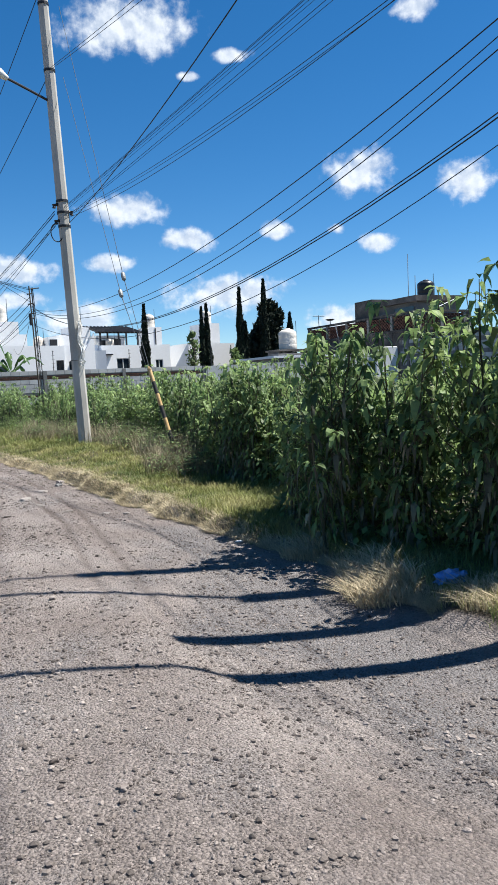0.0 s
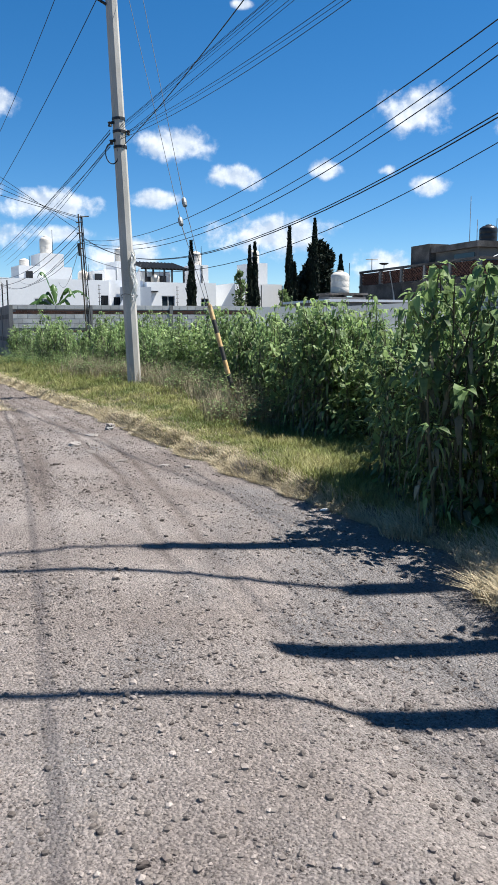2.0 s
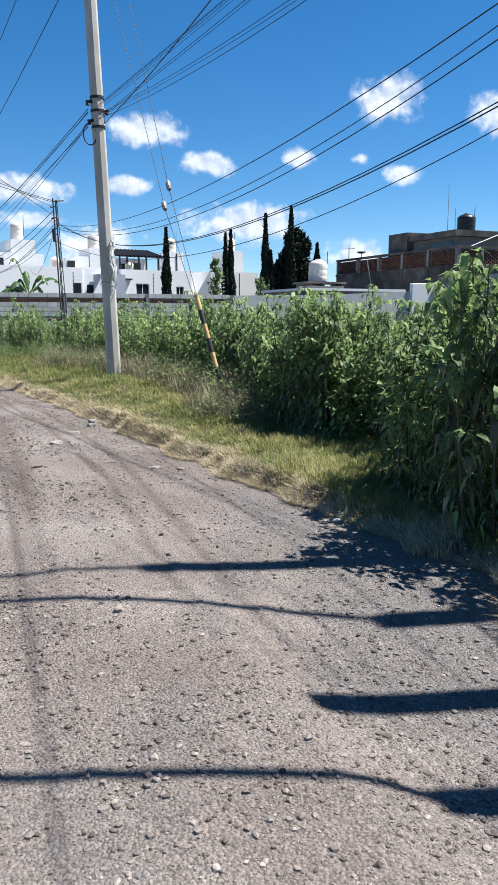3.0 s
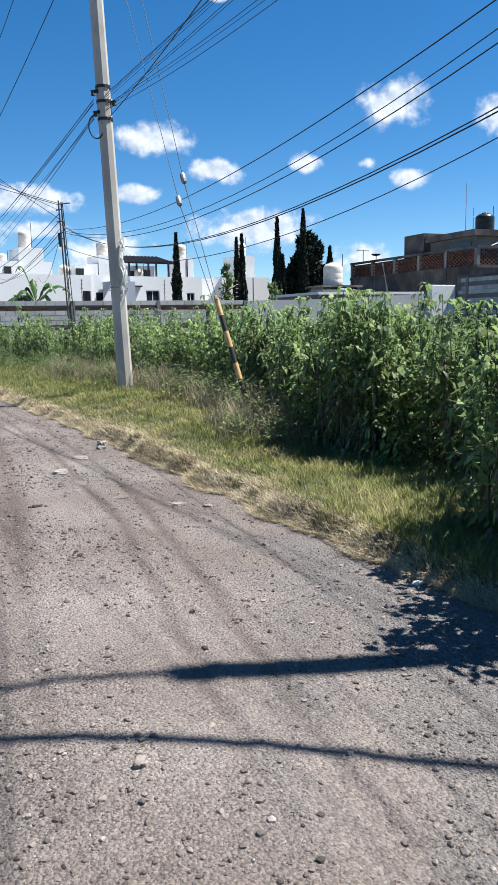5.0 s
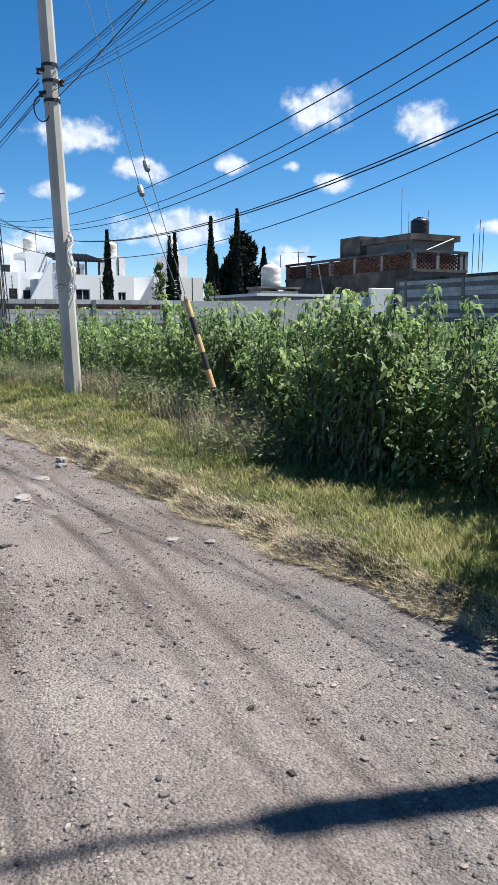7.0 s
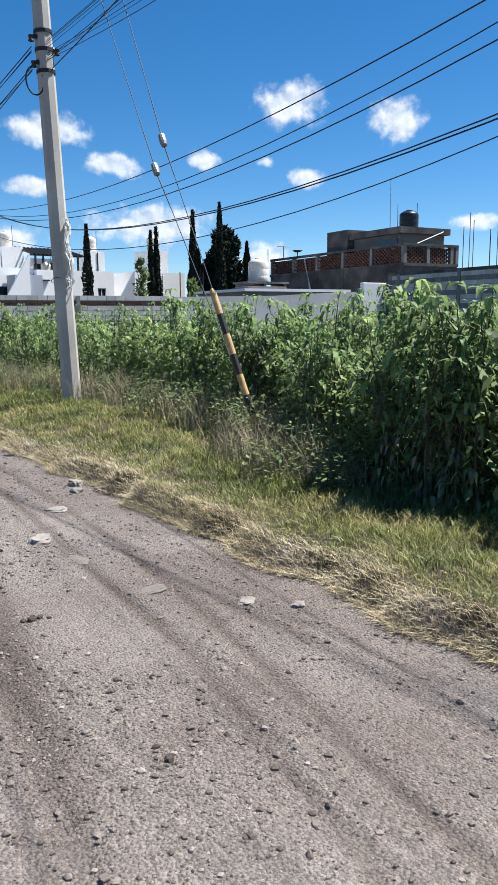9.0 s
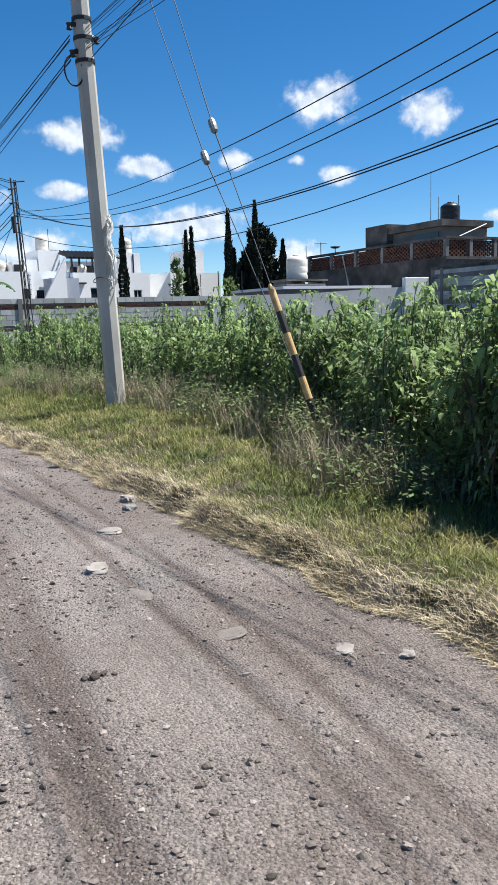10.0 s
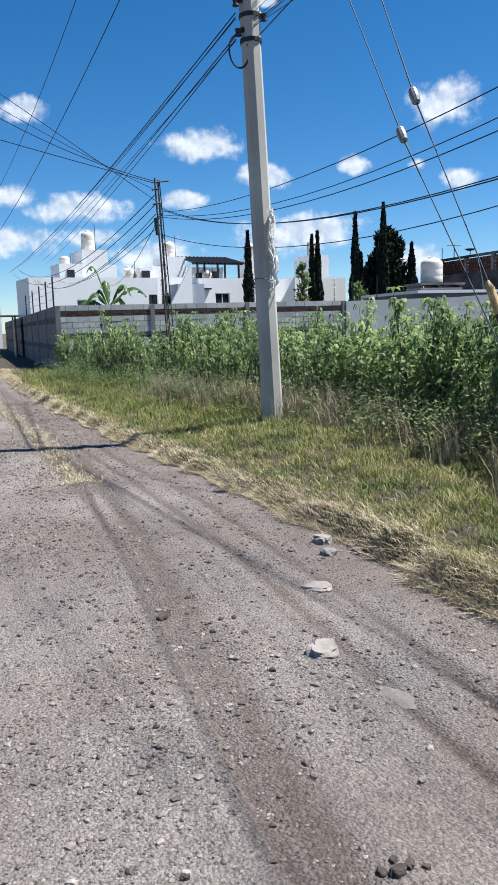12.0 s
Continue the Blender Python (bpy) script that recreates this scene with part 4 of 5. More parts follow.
# bundle along the verge from the big pole, over the walker's shoulder
for a_z, b_end, sag, r in ((5.55, (11.11, -14.13, 11.18), 0.23, 0.006), (5.5, (10.95, -14.2, 10.9), 0.23, 0.006), (5.53, (10.4, -14.3, 10.5), 0.22, 0.007), (5.45, (10.2, -14.4, 10.1), 0.21, 0.005),
                           (5.3, (9.6, -14.6, 9.5), 0.19, 0.007), (5.27, (9.3, -14.6, 9.1), 0.2, 0.006), (5.38, (4.18, -15.12, 5.93), 1.08, 0.006), (5.34, (4.5, -15.0, 6.3), 1.15, 0.005),
                           (5.29, (5.17, -11.96, 7.51), 1.38, 0.007), (8.54, (7.56, -18.5, 6.8), 0.76, 0.008), (8.5, (7.9, -18.5, 6.7), 0.8, 0.008)):
    wire((3.79 if a_z < 6 else 3.7, 17.5, a_z), b_end, sag, 0.62 * r)
# service cables from the slim pole to the posts on the near side
for a, b, sag, r in (((4.13, 24.6, 4.04), (4.50, 1.0, 4.9), 1.05, 0.008), ((4.13, 24.6, 3.99), (6.21, -1.53, 7.36), 2.0, 0.008), ((4.13, 24.6, 3.95), (5.62, 3.42, 5.21), 1.31, 0.009),
                     ((4.13, 24.6, 4.16), (4.5, 3.56, 3.74), 1.25, 0.009), ((4.13, 24.6, 4.13), (4.52, 3.56, 3.79), 1.24, 0.008), ((4.13, 24.6, 3.59), (6.87, 5.67, 4.62), 1.38, 0.009)):
    wire(a, b, sag, 0.72 * r)
# from the big pole on along the lane
for x, z, b_end, sag, r in ((3.5, 10.0, (1.75, 45.44, 7.87), 0.48, 0.009), (3.6, 8.31, (-0.12, 55.0, 4.99), 1.05, 0.009), (3.6, 5.47, (2.72, 55.76, 5.17), 0.32, 0.008), (3.6, 5.42, (2.95, 55.7, 5.3), 0.36, 0.006),
                            (3.6, 5.40, (2.5, 55.7, 5.0), 0.30, 0.006), (3.6, 5.2, (5.12, 63.0, 6.33), 0.19, 0.008), (3.6, 5.16, (5.3, 63.0, 6.1), 0.25, 0.007), (3.6, 5.14, (4.7, 63.0, 6.5), 0.15, 0.005)):
    wire((x, 17.6, z), b_end, sag, r)
# drops from the slim pole over the lane and on to the houses
for z, b_end, sag, r in ((4.68, (-4.18, 23.4, 9.14), 0.73, 0.008), (4.28, (-2.98, 24.36, 8.78), 0.0, 0.007), (4.64, (-7.93, 25.51, 7.84), 0.05, 0.008), (4.5, (-3.0, 24.0, 8.2), 0.2, 0.006),
                         (4.4, (3.3, 60, 5.5), 1.0, 0.010), (4.2, (3.0, 60, 5.2), 1.1, 0.010), (4.0, (3.9, 60, 5.2), 1.2, 0.008), (3.9, (4.5, 62, 5.05), 1.0, 0.010), (3.8, (9, 62.5, 5.0), 0.8, 0.008), (3.7, (6, 62.5, 5.0), 0.6, 0.008)):
    wire((4.1, 24.6, z), b_end, sag, r)
# added cable back over the walker's head, placed so its shadow bands the lane
wire((3.88, 17.5, 5.2), (2.75, -10.0, 7.9), 0.9, 0.0075, "black overhead cable added for its shadow along the lane")


# ---- posts beside the walker, whose shadows cross the road ----
def shade_post(tip, reach, cable_to):
    """A concrete post whose top throws its shadow on tip; a thin cable runs on from the top across the lane."""
    tall = reach * math.tan(radians(SUN_ELEVATION))
    x, y = tip[0] + reach * math.sin(radians(SUN_AZIMUTH)), tip[1] + reach * math.cos(radians(SUN_AZIMUTH))
    p = thing("concrete_post", (x, y, 0), "square unfinished grey concrete post", "post", "posts beside the lane")
    part("shaft", one_box(-0.075, 0.075, -0.075, 0.075, 0, tall, bevel=0.012), CONCRETE, p)
    if cable_to:
        a = Vector((x, y, tall - 0.02))
        wire(a, a + Vector(cable_to), 0.1, 0.03, "black service cable crossing above the lane")


shade_post((1.56, 3.58), 2.6, (-9, 4.3, 0.2))
shade_post((1.48, 4.29), 3.0, None)
shade_post((2.20, 4.92), 2.9, (-9, 4.7, 0.2))
shade_post((1.25, 6.02), 4.2, (-9, 2.6, 0.2))


# ---- weeds ----
def leaf_into(verts, faces, base, way, up, long, wide, droop):
    """A broad heart-shaped leaf, folded along its midrib and hanging at the tip."""
    side = way.cross(up)
    if side.length < 1e-3:
        side = Vector((1, 0, 0))
    side.normalize()
    k = len(verts)
    mid = []
    for u in (0.0, 0.28, 0.66, 1.0):
        mid.append(base + way * (long * u * (1 - 0.25 * droop * u)) - Vector((0, 0, 1)) * (droop * long * u * u))
    lift = up * (0.14 * wide)
    verts += [mid[0], mid[1], mid[2], mid[3], mid[1] + side * wide * 0.5 + lift, mid[2] + side * wide * 0.33 + lift * 0.4, mid[1] - side * wide * 0.5 + lift, mid[2] - side * wide * 0.33 + lift * 0.4]
    faces += [[k, k + 4, k + 1], [k + 1, k + 4, k + 5, k + 2], [k + 2, k + 5, k + 3], [k, k + 1, k + 6], [k + 1, k + 2, k + 7, k + 6], [k + 2, k + 3, k + 7]]


def weed_meshes(seed, tall):
    """A branching weed stem, its live leaves in hanging whorls, and the dry ones low down."""
    r = random.Random(seed)
    stem, lv, lf, dv, df = bmesh.new(), [], [], [], []
    lean = Vector((r.uniform(-0.12, 0.12), r.uniform(-0.12, 0.12), 1))

    def axis(u):
        return Vector((lean.x * tall * u * u, lean.y * tall * u * u, tall * u)) + Vector((0.03 * math.sin(5 * u + seed), 0.03 * math.cos(4 * u + seed), 0))

    tube(stem, [axis(u) for u in (0, 0.25, 0.5, 0.75, 1)], [0.013, 0.011, 0.009, 0.006, 0.003], 5, False)
    tips = [(axis(u), u, 2) for u in np.linspace(0.36, 0.92, 10)] + [(axis(1.0), 1.0, 6)]
    for k in range(r.randint(7, 10)):
        u = r.uniform(0.3, 0.86)
        a, out = r.uniform(0, 6.28), r.uniform(0.2, 0.46) * (1.25 - u)
        b = axis(u)
        e = b + Vector((out * math.cos(a), out * math.sin(a), r.uniform(0.15, 0.42)))
        m = b.lerp(e, 0.5) + Vector((0.05 * math.cos(a), 0.05 * math.sin(a), -0.02))
        tube(stem, [b, m, e], [0.006, 0.005, 0.002], 4, False)
        tips += [(m, u, 3), (b.lerp(e, 0.78), u + 0.05, 3), (e, u + 0.1, 6)]
    for q, u, count in tips:
        turn = r.uniform(0, 6.28)
        for i in range(count):
            a = turn + 2.4 * i + r.uniform(-0.4, 0.4)
            way = Vector((math.cos(a), math.sin(a), r.uniform(-0.4, 0.5))).normalized()
            long = r.uniform(0.05, 0.13) * (0.85 if u < 0.5 else 1.05)
            up = (Vector((0, 0, 1)) + 0.35 * Vector((r.uniform(-1, 1), r.uniform(-1, 1), 0))).normalized()
            leaf_into(lv, lf, q + way * r.uniform(0.02, 0.05), way, up, long, long * r.uniform(0.42, 0.66), r.uniform(0.2, 1.4))
    for k in range(64):
        u, a = r.uniform(0.04, 0.72), r.uniform(0, 6.28)
        way = Vector((math.cos(a), math.sin(a), r.uniform(-0.9, 0.1))).normalized()
        long = r.uniform(0.05, 0.12)
        at = axis(u) + Vector((math.cos(a), math.sin(a), 0)) * r.uniform(0, 0.22) * (1.1 - u)
        store = (dv, df) if k % 3 else (lv, lf)
        leaf_into(*store, at, way, Vector((0, 0, 1)), long, long * r.uniform(0.3, 0.5), r.uniform(0.9, 1.8))
    return stem, (lv, lf), (dv, df)


WEED_LABELS = ("tall leafy green weed with drooping broad leaves", "branching green weed with dry lower leaves", "bushy green weed with a thin brown stem")
WEEDS = []
for k in range(9):
    stem, live, dry = weed_meshes(100 + k, 1.9)
    w = part("weed_plant", stem, STEM)
    tagged(w, WEED_LABELS[k % 3], "weed", "weeds at the front of the lot")
    sheet("foliage", [tuple(v) for v in live[0]], live[1], LEAF, w)
    sheet("dry_leaves", [tuple(v) for v in dry[0]], dry[1], LEAF_DRY, w)
    w.location = (6 + 0.3 * k, 30, 0.1)
    WEEDS.append(w)


def weed_tall(x, y, r):
    """How high the weeds stand: above a head at the near end, chest to head high further on."""
    h = np.interp(y, [3, 4.4, 4.9, 5.3, 6.0, 7.6, 9, 11, 13, 16, 22, 30, 36], [2.14, 2.14, 2.1, 1.86, 1.62, 1.45, 1.42, 1.45, 1.46, 1.52, 1.42, 1.45, 1.4])
    h = h * (1 if x < 9 else 0.9) * (1.0 + 0.06 * float(wave(np.array(x), np.array(y), 1.5, 44)))
    return float(h) * (r.uniform(0.5, 0.98) if r.random() < 0.7 else r.uniform(0.95, 1.12))


def plant_weeds():
    r = random.Random(11)
    spots = []
    while len(spots) < 300:
        y = r.uniform(2.4, 30) if r.random() < 0.4 else r.uniform(3.6, 14.5)
        x = float(np.interp(y, WEED_Y, WEED_X)) + 0.15 + abs(r.gauss(0, 0.9)) + 0.15 * math.sin(3 * y)
        if x > 0.9 * y + 3.2:
            continue
        spots.append((x, y))
    for x, y in spots:
        s = weed_tall(x, y, r) / 1.9
        if abs(x - 3.97) < 0.5 and abs(y - 17.6) < 0.5:
            continue
        m = pose(x, y, float(height(x, y)) - 0.02, r.uniform(-5, 5), r.uniform(-5, 5), r.uniform(0, 360)) @ Matrix.Diagonal((s * r.uniform(0.9, 1.2), s * r.uniform(0.9, 1.2), s, 1))
        ob = copy_thing(r.choice(WEEDS), Matrix())
        ob.matrix_basis = m


plant_weeds()


def thicket():
    """The weeds further in, as one mass."""
    r = random.Random(12)
    parts = []
    for w in WEEDS:
        both = []
        for ob in (w, *sorted(w.children, key=lambda c: c.name.startswith("dry"))):
            v = np.empty(len(ob.data.vertices) * 3)
            ob.data.vertices.foreach_get("co", v)
            both.append((v.reshape(-1, 3), [tuple(p.vertices) for p in ob.data.polygons]))
        parts.append(both)
    stores = [{"v": [], "f": [], "n": 0} for _ in range(3)]
    count = 0
    while count < 860:
        y = 2.5 + 33 * r.random() ** 0.8
        x = float(np.interp(y, WEED_Y, WEED_X)) + 0.5 + (14 * r.random() ** 2.2 if r.random() < 0.75 else 20 * r.random())
        if x > 25.6 or x > 0.95 * y + 2.6:
            continue
        count += 1
        s = weed_tall(x, y, r) / 1.9 * r.choice((0.7, 0.85, 0.95, 1.0))
        a, c = r.uniform(0, 6.28), r.uniform(0.9, 1.25)
        z = float(height(x, y)) - 0.02
        rot = np.array([[math.cos(a), -math.sin(a), 0], [math.sin(a), math.cos(a), 0], [0, 0, 1]])
        for store, (v, f) in zip(stores, r.choice(parts)):
            store["v"].append((v * (s * c, s * c, s)) @ rot.T + (x, y, z))
            store["f"] += [tuple(i + store["n"] for i in q) for q in f]
            store["n"] += len(v)
    top = thing("weed_thicket", (0, 0, 0), "dense thicket of tall green weeds filling the lot", "weeds", kind="stuff")
    for store, name, material in zip(stores, ("stems", "foliage", "dry_leaves"), (STEM, LEAF, LEAF_DRY)):
        ob = sheet(name, np.concatenate(store["v"]), store["f"], material, top)
        tagged(ob, kind="stuff")


thicket()


def inner_weeds():
    """Low, coarser weeds that fill the middle of the lot."""
    g = np.random.default_rng(77)
    n = 84000
    cx, cy = g.uniform(4.5, 25.6, n // 40), g.uniform(-6, 35.4, n // 40)
    front = g.random(n // 40) < 0.4
    cy = np.where(front, 2.6 + 16 * g.random(n // 40) ** 1.3, cy)
    cx = np.where(front, np.interp(cy, WEED_Y, WEED_X) + 0.15 + 1.6 * g.random(n // 40), cx)
    i = g.integers(0, len(cx), n)
    x, y = cx[i] + g.normal(0, 0.22, n), cy[i] + g.normal(0, 0.22, n)
    keep = (x > np.interp(y, WEED_Y, WEED_X) + 0.1) & (x < 25.7) & (y < 35.7)
    x, y = x[keep], y[keep]
    n = len(x)
    z = height(x, y) + 1.1 * g.random(n) ** 1.1
    a, s = g.uniform(0, 2 * math.pi, n), g.uniform(0.05, 0.13, n)
    out = np.stack([np.cos(a), np.sin(a), g.uniform(-1.1, 0.2, n)], 1) * s[:, None]
    side = np.stack([-np.sin(a), np.cos(a), np.zeros(n)], 1) * (s * 0.28)[:, None]
    base = np.stack([x, y, z], 1)
    v = np.stack([base, base + out * 0.5 + side, base + out, base + out * 0.5 - side], 1).reshape(-1, 3)
    k = np.arange(n) * 4
    f = np.concatenate([np.stack([k, k + 1, k + 2], 1), np.stack([k, k + 2, k + 3], 1)])
    tagged(sheet("low_weeds", v, f, LEAF), "low leafy weeds covering the middle of the lot", "weeds", kind="stuff")


inner_weeds()


def verge_weeds():
    """Knee-high leafy weeds scattered where the grass meets the tall ones."""
    g = np.random.default_rng(78)
    m = 420
    cy = 10.5 + 21.3 * g.random(m) ** 1.2
    cx = np.interp(cy, WEED_Y, WEED_X) + g.normal(-0.15, 0.3, m)
    cx = np.maximum(cx, edge_x(cy) + 0.75)
    tall = g.uniform(0.15, 0.6, m)
    n = 30000
    i = g.integers(0, m, n)
    x, y = cx[i] + g.normal(0, 0.11, n), cy[i] + g.normal(0, 0.11, n)
    z = height(x, y) + tall[i] * g.random(n) ** 0.7
    a, s = g.uniform(0, 2 * math.pi, n), g.uniform(0.03, 0.07, n)
    out = np.stack([np.cos(a), np.sin(a), g.uniform(-0.6, 0.4, n)], 1) * s[:, None]
    side = np.stack([-np.sin(a), np.cos(a), np.zeros(n)], 1) * (s * 0.28)[:, None]
    base = np.stack([x, y, z], 1)
    v = np.stack([base, base + out * 0.5 + side, base + out, base + out * 0.5 - side], 1).reshape(-1, 3)
    for name, label, material, keep in (("verge_weeds", "knee-high leafy weeds at the back of the verge", LEAF, i % 5 < 4),):
        k = np.nonzero(keep)[0] * 4
        vv = v.reshape(-1, 4, 3)[keep].reshape(-1, 3)
        q = np.arange(len(k)) * 4
        f = np.concatenate([np.stack([q, q + 1, q + 2], 1), np.stack([q, q + 2, q + 3], 1)])
        tagged(sheet(name, vv, f, material), label, "weeds", kind="stuff")


verge_weeds()


# ---- grass ----
def blades(name, x, y, tall, wide, lean, material, label, seed, flat=0.0, parent=None):
    """Curved two-segment blades of grass rooted at x, y; lean: how far the tip hangs over; flat: pulled towards the road."""
    g = np.random.default_rng(seed)
    n = len(x)
    z = height(x, y) - 0.01
    a = g.uniform(0, 2 * math.pi, n)
    out = np.stack([np.cos(a), np.sin(a)], 1) * (lean * tall * g.uniform(0.2, 1.0, n))[:, None]
    out[:, 0] -= flat * tall
    side = np.stack([-np.sin(a), np.cos(a)], 1) * (wide * g.uniform(0.6, 1.4, n))[:, None]
    root = np.stack([x, y], 1)
    h = tall * np.sqrt(np.clip(1 - (lean * 0.5) ** 2, 0.2, 1))
    verts = np.empty((n, 5, 3))
    for i, (u, w) in enumerate(((0, 1), (0, -1), (0.5, 0.8), (0.5, -0.8), (1, 0))):
        verts[:, i, :2] = root + out * (u * u) + side * w * 0.5
        verts[:, i, 2] = z + h * (u - 0.22 * u * u * (1 + flat))
    k = np.arange(n) * 5
    data = bpy.data.meshes.new(name)
    tri = np.concatenate([np.stack([k, k + 1, k + 3], 1), np.stack([k, k + 3, k + 2], 1), np.stack([k + 2, k + 3, k + 4], 1)])
    data.from_pydata(verts.reshape(-1, 3).tolist(), [], tri.tolist())
    data.materials.append(material)
    ob = new(name, data)
    return tagged(ob, label, "grass", kind="stuff")


def verge(n, y0, y1, a, b, seed, power=1.0):
    """Random places between the road's edge plus a and the weeds' front plus b, in tufts."""
    g = np.random.default_rng(seed)
    m = n // 14
    cy = y0 + (y1 - y0) * g.random(m) ** power
    cu = g.random(m)
    i = g.integers(0, m, n)
    y = cy[i] + g.normal(0, 0.05, n)
    lo, hi = edge_x(y) + a, np.maximum(np.interp(y, WEED_Y, WEED_X) + b, edge_x(y) + a + 0.2)
    x = lo + (hi - lo) * cu[i] + g.normal(0, 0.05, n)
    return x, y, g, i


x, y, g, i = verge(150000, 6.4, 32, 0.06, 0.6, 31, 1.5)
tuft = np.random.default_rng(5).uniform(0.25, 1.35, 100000)[i]
blades("verge_grass", x, y, (0.045 + 0.085 * np.clip((x - edge_x(y)) / 1.0, 0, 1) + 0.03 * np.clip((y - 14) / 6, 0, 1)) * tuft, 0.003 + 0.0003 * y, g.uniform(0.5, 1.6, len(x)), GRASS, "sunlit yellow-green grass along the road's edge", 32)
x, y, g, i = verge(75000, 4.0, 40, -0.02, 0.0, 33, 1.5)
near = np.abs(g.normal(0, 0.12, len(x))) * (1.0 + 0.4 * wave(0 * y, y, 2.4, 23))
x = edge_x(y) - bite(y) + np.abs(near) * np.where(g.random(len(x)) < 0.82, 1, 5) - 0.02
blades("straw_grass", x, y, g.uniform(0.035, 0.12, len(x)), 0.0022 + 0.00028 * y, g.uniform(0.6, 1.6, len(x)), STRAW, "dry straw-coloured grass matted over the kerb edge", 34, flat=0.45)
x, y, g, i = verge(20000, 3.4, 8.2, 0.15, 0.5, 35)
blades("shaded_grass", x, y, g.uniform(0.06, 0.2, len(x)), np.full(len(x), 0.005), g.uniform(0.5, 1.3, len(x)), GRASS, "rough green grass under the tall weeds", 36)
g = np.random.default_rng(37)
m = g.integers(0, 300, 11000)
cy = g.uniform(10.6, 23, 300)
cx = np.interp(cy, WEED_Y, WEED_X) + g.normal(-0.12, 0.3, 300)
y, x = cy[m] + g.normal(0, 0.11, len(m)), cx[m] + g.normal(0, 0.11, len(m))
tuft = g.uniform(0.25, 0.8, 300)[m]
keep = (x > edge_x(y) + 0.75)
blades("tall_dry_grass", x[keep], y[keep], (tuft * g.uniform(0.5, 1.1, len(m)))[keep], np.full(keep.sum(), 0.006), g.uniform(0.25, 1.0, keep.sum()), BROWN, "tall dry brown grass stems before the weeds", 38)
g = np.random.default_rng(39)
y = 15.6 + 26 * g.random(9000) ** 1.4
x = np.interp(y, [15, 17, 20, 25, 40], [1.12, 1.06, 0.95, 0.55, 0.2]) + g.normal(0, 0.11, len(y))
blades("median_grass", x, y, g.uniform(0.02, 0.09, len(x)), 0.004 + 0.0002 * y, np.full(len(x), 1.2), STRAW, "thin strip of dry grass between the wheel tracks", 40)
g = np.random.default_rng(41)
y = g.uniform(18, 36, 9000)
x = np.interp(y, WEED_Y, WEED_X) + g.normal(-0.3, 0.7, len(y))
keep = x > edge_x(y) + 0.25
blades("rank_grass", x[keep], y[keep], g.uniform(0.1, 0.34, keep.sum()), np.full(keep.sum(), 0.011), np.full(keep.sum(), 0.7), GRASS, "rank green grass round the poles", 42)


def straw_tuft(cx, cy, n, spread, tall, seed, label):
    g = np.random.default_rng(seed)
    a, q = g.uniform(0, 2 * math.pi, n), spread * np.sqrt(g.random(n))
    return blades("straw_tuft", cx + q * np.cos(a), cy + q * np.sin(a), g.uniform(0.5, 1.1, n) * tall, np.full(n, 0.006), np.full(n, 1.1), STRAW, label, seed + 1, flat=0.3)


straw_tuft(3.02, 4.45, 1100, 0.26, 0.30, 51, "pale dry straw tuft spilling onto the gravel")
straw_tuft(3.25, 4.95, 600, 0.25, 0.28, 53, "pale dry straw tuft beside the weeds")
straw_tuft(3.12, 5.75, 500, 0.2, 0.26, 55, "dry grass tuft at the gravel's edge")
straw_tuft(3.45, 3.75, 800, 0.3, 0.25, 57, "dry brown straw tuft by litter")


# ---- stones on the road ----
def pebbles(name, label, n, seed, small, large, power, shape, tris):
    """Loose stones on the road as one mass; small, large: their radii; shape: the points and triangles of one stone."""
    g = np.random.default_rng(seed)
    y = 1.9 + 24 * g.random(n) ** 2.1
    x = g.uniform(-1.2, 1, n) + (edge_x(y) - 0.9) * g.random(n)
    stone, track, soil = masks(x, y)
    strip = np.exp(-(((x - edge_x(y) + 0.25) / 0.3) ** 2))
    keep = (x < edge_x(y) + 0.05) & (g.random(n) < 0.3 + 0.8 * stone + 0.8 * strip + 0.3 * wave(x, y, 1.7, 21))
    x, y = x[keep], y[keep]
    n = len(x)
    s = small + (large - small) * g.random(n) ** power + 0.00025 * y
    v = shape[None] * s[:, None, None] * g.uniform(0.7, 1.25, (n, len(shape), 1)) * g.uniform(0.7, 1.3, (n, 1, 3))
    a = g.uniform(0, 6.28, n)
    c, d = np.cos(a)[:, None], np.sin(a)[:, None]
    v = np.stack([v[..., 0] * c - v[..., 1] * d, v[..., 0] * d + v[..., 1] * c, 0.75 * v[..., 2]], -1)
    v += np.stack([x, y, height(x, y) + 0.2 * s], 1)[:, None]
    f = (tris[None] + np.arange(n)[:, None, None] * len(shape)).reshape(-1, 3)
    return tagged(sheet(name, v.reshape(-1, 3), f, PEBBLE), label, "gravel", kind="stuff")


ball = bmesh.new()
bmesh.ops.create_icosphere(ball, subdivisions=1, radius=1.0)
ball.verts.index_update()
BALL = np.array([tuple(v.co) for v in ball.verts]), np.array([[v.index for v in f.verts] for f in ball.faces])
ball.free()
OCTA = np.array([(1, 0, 0.1), (0.2, 1, 0), (-1, 0.1, 0.1), (0, -1, -0.1), (0.15, 0.1, 0.7), (0, 0, -0.6)]), np.array([(0, 1, 4), (1, 2, 4), (2, 3, 4), (3, 0, 4), (1, 0, 5), (2, 1, 5), (3, 2, 5), (0, 3, 5)])
pebbles("gravel", "loose grey and pinkish pebbles on the dirt road", 62000, 61, 0.003, 0.0145, 3.9, *BALL)
pebbles("grit", "fine dark grit strewn over the dirt road", 165000, 62, 0.0020, 0.0056, 1.6, *OCTA)


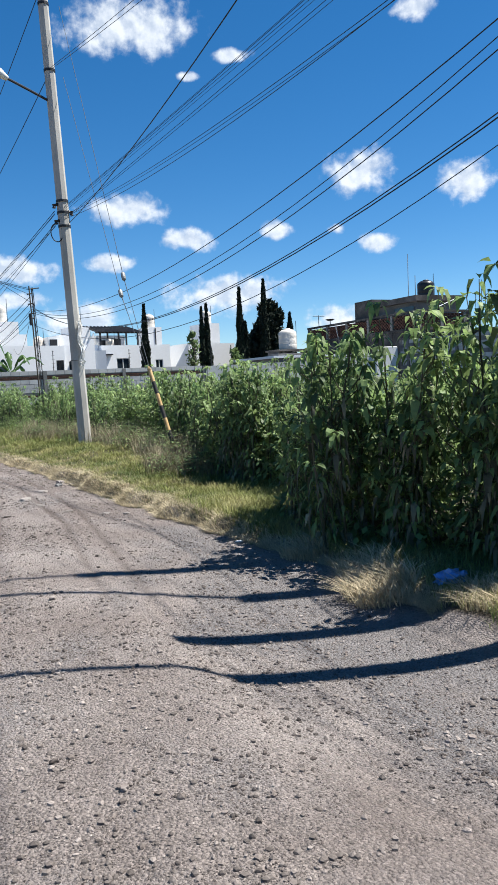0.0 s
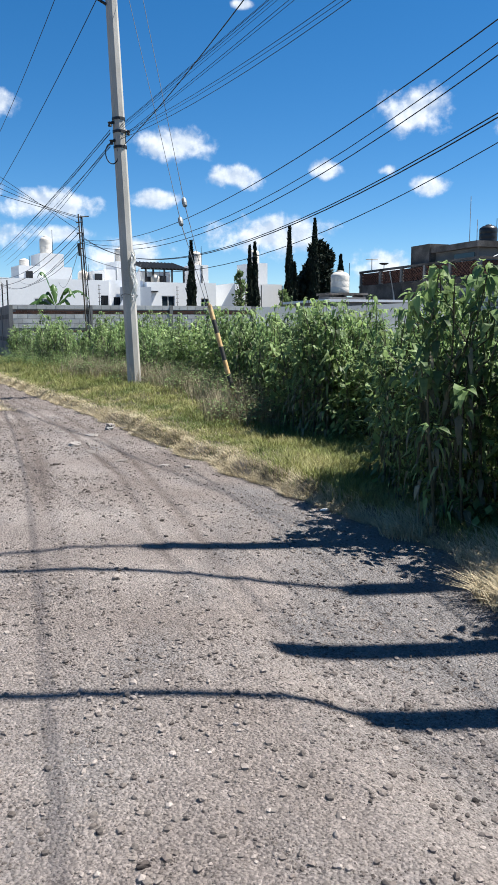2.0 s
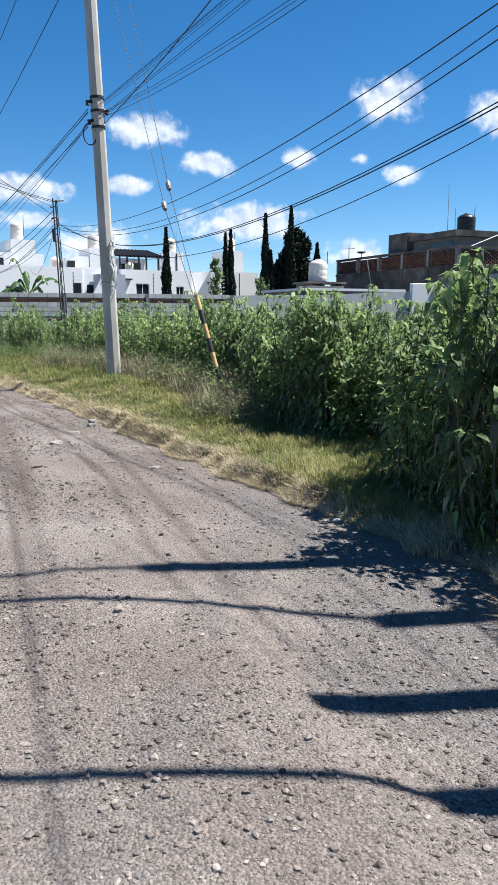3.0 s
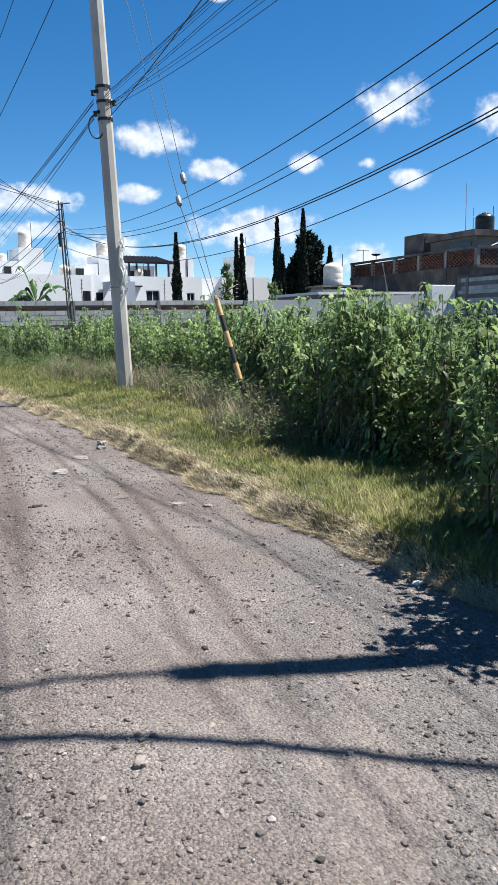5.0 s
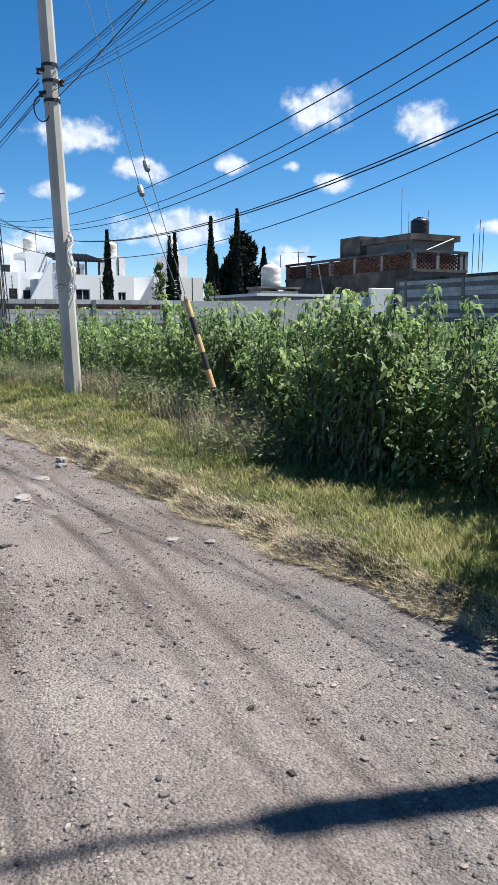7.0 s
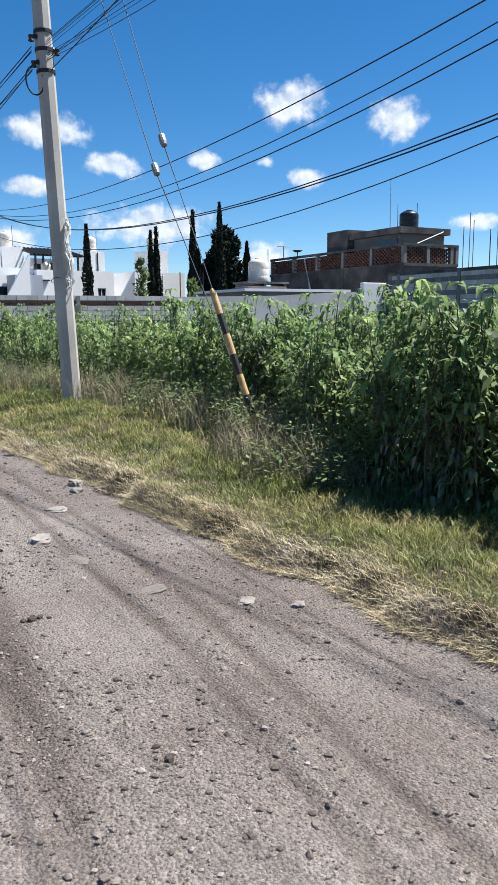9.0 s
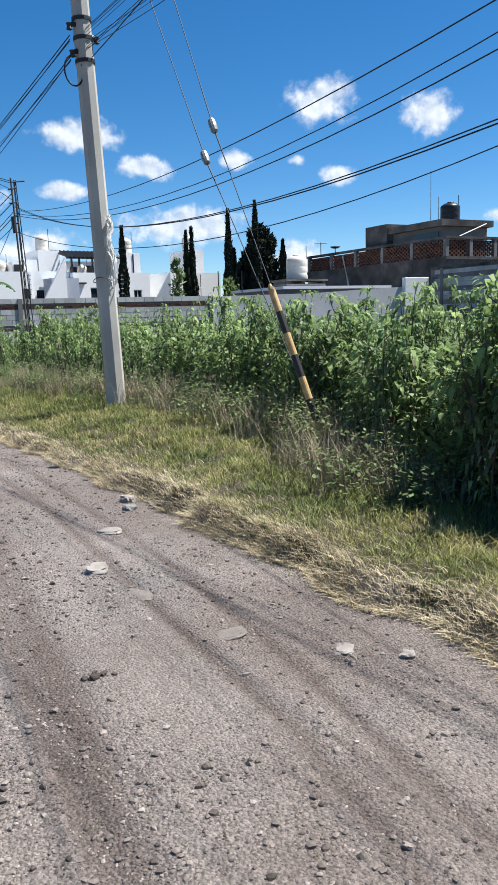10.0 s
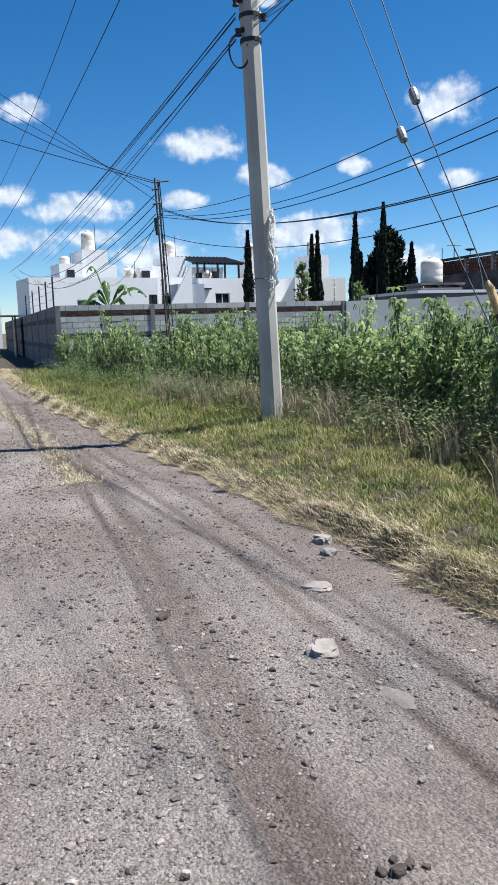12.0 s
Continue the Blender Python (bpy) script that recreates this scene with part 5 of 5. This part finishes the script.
def rock(x, y, sx, sy, sz, material, label, seed, name="stone"):
    """A single flattish broken stone, half sunk."""
    r = random.Random(seed)
    bm = bmesh.new()
    bmesh.ops.create_icosphere(bm, subdivisions=3, radius=1.0)
    for v in bm.verts:
        k = 0.95 + 0.45 * noise.noise(v.co * 1.6 + Vector((seed * 3.1, 0, 0))) + 0.2 * noise.noise(v.co * 5 + Vector((0, seed, 0)))
        v.co = Vector((max(-0.92, min(0.92, v.co.x * k)) * sx, max(-0.92, min(0.92, v.co.y * k)) * sy, max(-0.5, min(0.6, v.co.z * k)) * sz))
    ob = part(name, bm, material)
    ob.matrix_basis = pose(x, y, float(height(x, y)) + 0.15 * sz, r.uniform(-6, 6), r.uniform(-6, 6), r.uniform(0, 360))
    return tagged(ob, label, "stone", "stones on the road")


rock(2.40, 12.62, 0.085, 0.07, 0.07, SLAB, "white broken lump of mortar by the verge", 1)
rock(2.33, 12.35, 0.07, 0.06, 0.05, CONCRETE, "grey broken stone by the verge", 2)
rock(2.52, 12.3, 0.07, 0.05, 0.04, WORN, "grey broken stone by the verge", 12)
rock(1.95, 11.72, 0.10, 0.075, 0.03, SLAB, "flat pale slab sunk into the road", 3)
rock(1.59, 10.86, 0.085, 0.10, 0.045, SLAB, "flat pale square slab sunk into the road", 4)
rock(1.69, 10.35, 0.12, 0.06, 0.012, WORN, "thin pale slab worn into the road", 5)
rock(1.87, 9.59, 0.10, 0.08, 0.010, WORN, "thin pinkish slab worn into the road", 6)
rock(2.26, 9.16, 0.08, 0.05, 0.014, SLAB, "thin pale slab near the grass", 7)
rock(2.47, 8.96, 0.05, 0.04, 0.025, SLAB, "small pale stone near the grass", 8)
rock(1.00, 11.62, 0.06, 0.03, 0.035, CLOD, "dark clod of dung or soil", 9, "clod")
for k, (dx, dy, size) in enumerate(((0, 0, 0.03), (0.045, 0.012, 0.022), (-0.04, 0.02, 0.02), (0.015, 0.05, 0.018), (0.085, -0.01, 0.014))):
    rock(1.14 + dx, 9.41 + dy, size, size * 0.7, size * 0.8, CLOD, "dark crumbling clod of dung or soil", 40 + k, "clod")
rock(1.21, 7.89, 0.022, 0.018, 0.02, CLOD, "small dark stone lying on the road", 13)
rock(0.93, 5.41, 0.03, 0.024, 0.028, PEBBLE, "small grey stone lying on the road", 14)
for k in range(26):
    r = random.Random(200 + k)
    y = r.uniform(2.6, 12)
    rock(r.uniform(0.1, 1.9 + 0.03 * y), y, r.uniform(0.012, 0.026), r.uniform(0.01, 0.02), r.uniform(0.01, 0.02), PEBBLE if k % 5 else CLOD, "small loose stone lying on the road", 300 + k)


def litter():
    bm = bmesh.new()
    r = random.Random(8)
    bmesh.ops.create_icosphere(bm, subdivisions=3, radius=1.0)
    for v in bm.verts:
        k = 0.7 + 0.5 * noise.noise(v.co * 2.3) + r.uniform(-0.12, 0.12)
        v.co = Vector((v.co.x * 0.16 * k, v.co.y * 0.10 * k, max(-0.02, v.co.z * 0.08 * k)))
    ob = part("plastic_bag", bm, BLUE)
    ob.location = (3.38, 4.15, float(height(3.38, 4.15)) + 0.05)
    tagged(ob, "crumpled blue and white plastic bag in the grass", "litter")
    bm = bmesh.new()
    bmesh.ops.create_icosphere(bm, subdivisions=2, radius=1.0)
    for v in bm.verts:
        v.co = Vector((v.co.x * 0.04 * (1 + 0.5 * noise.noise(v.co * 3)), v.co.y * 0.022, v.co.z * 0.012))
    ob = part("paper_scrap", bm, CLOTH)
    ob.location = (2.9, 6.62, float(height(2.9, 6.62)) + 0.01)
    tagged(ob, "white scrap of crumpled paper on the gravel", "litter")


litter()
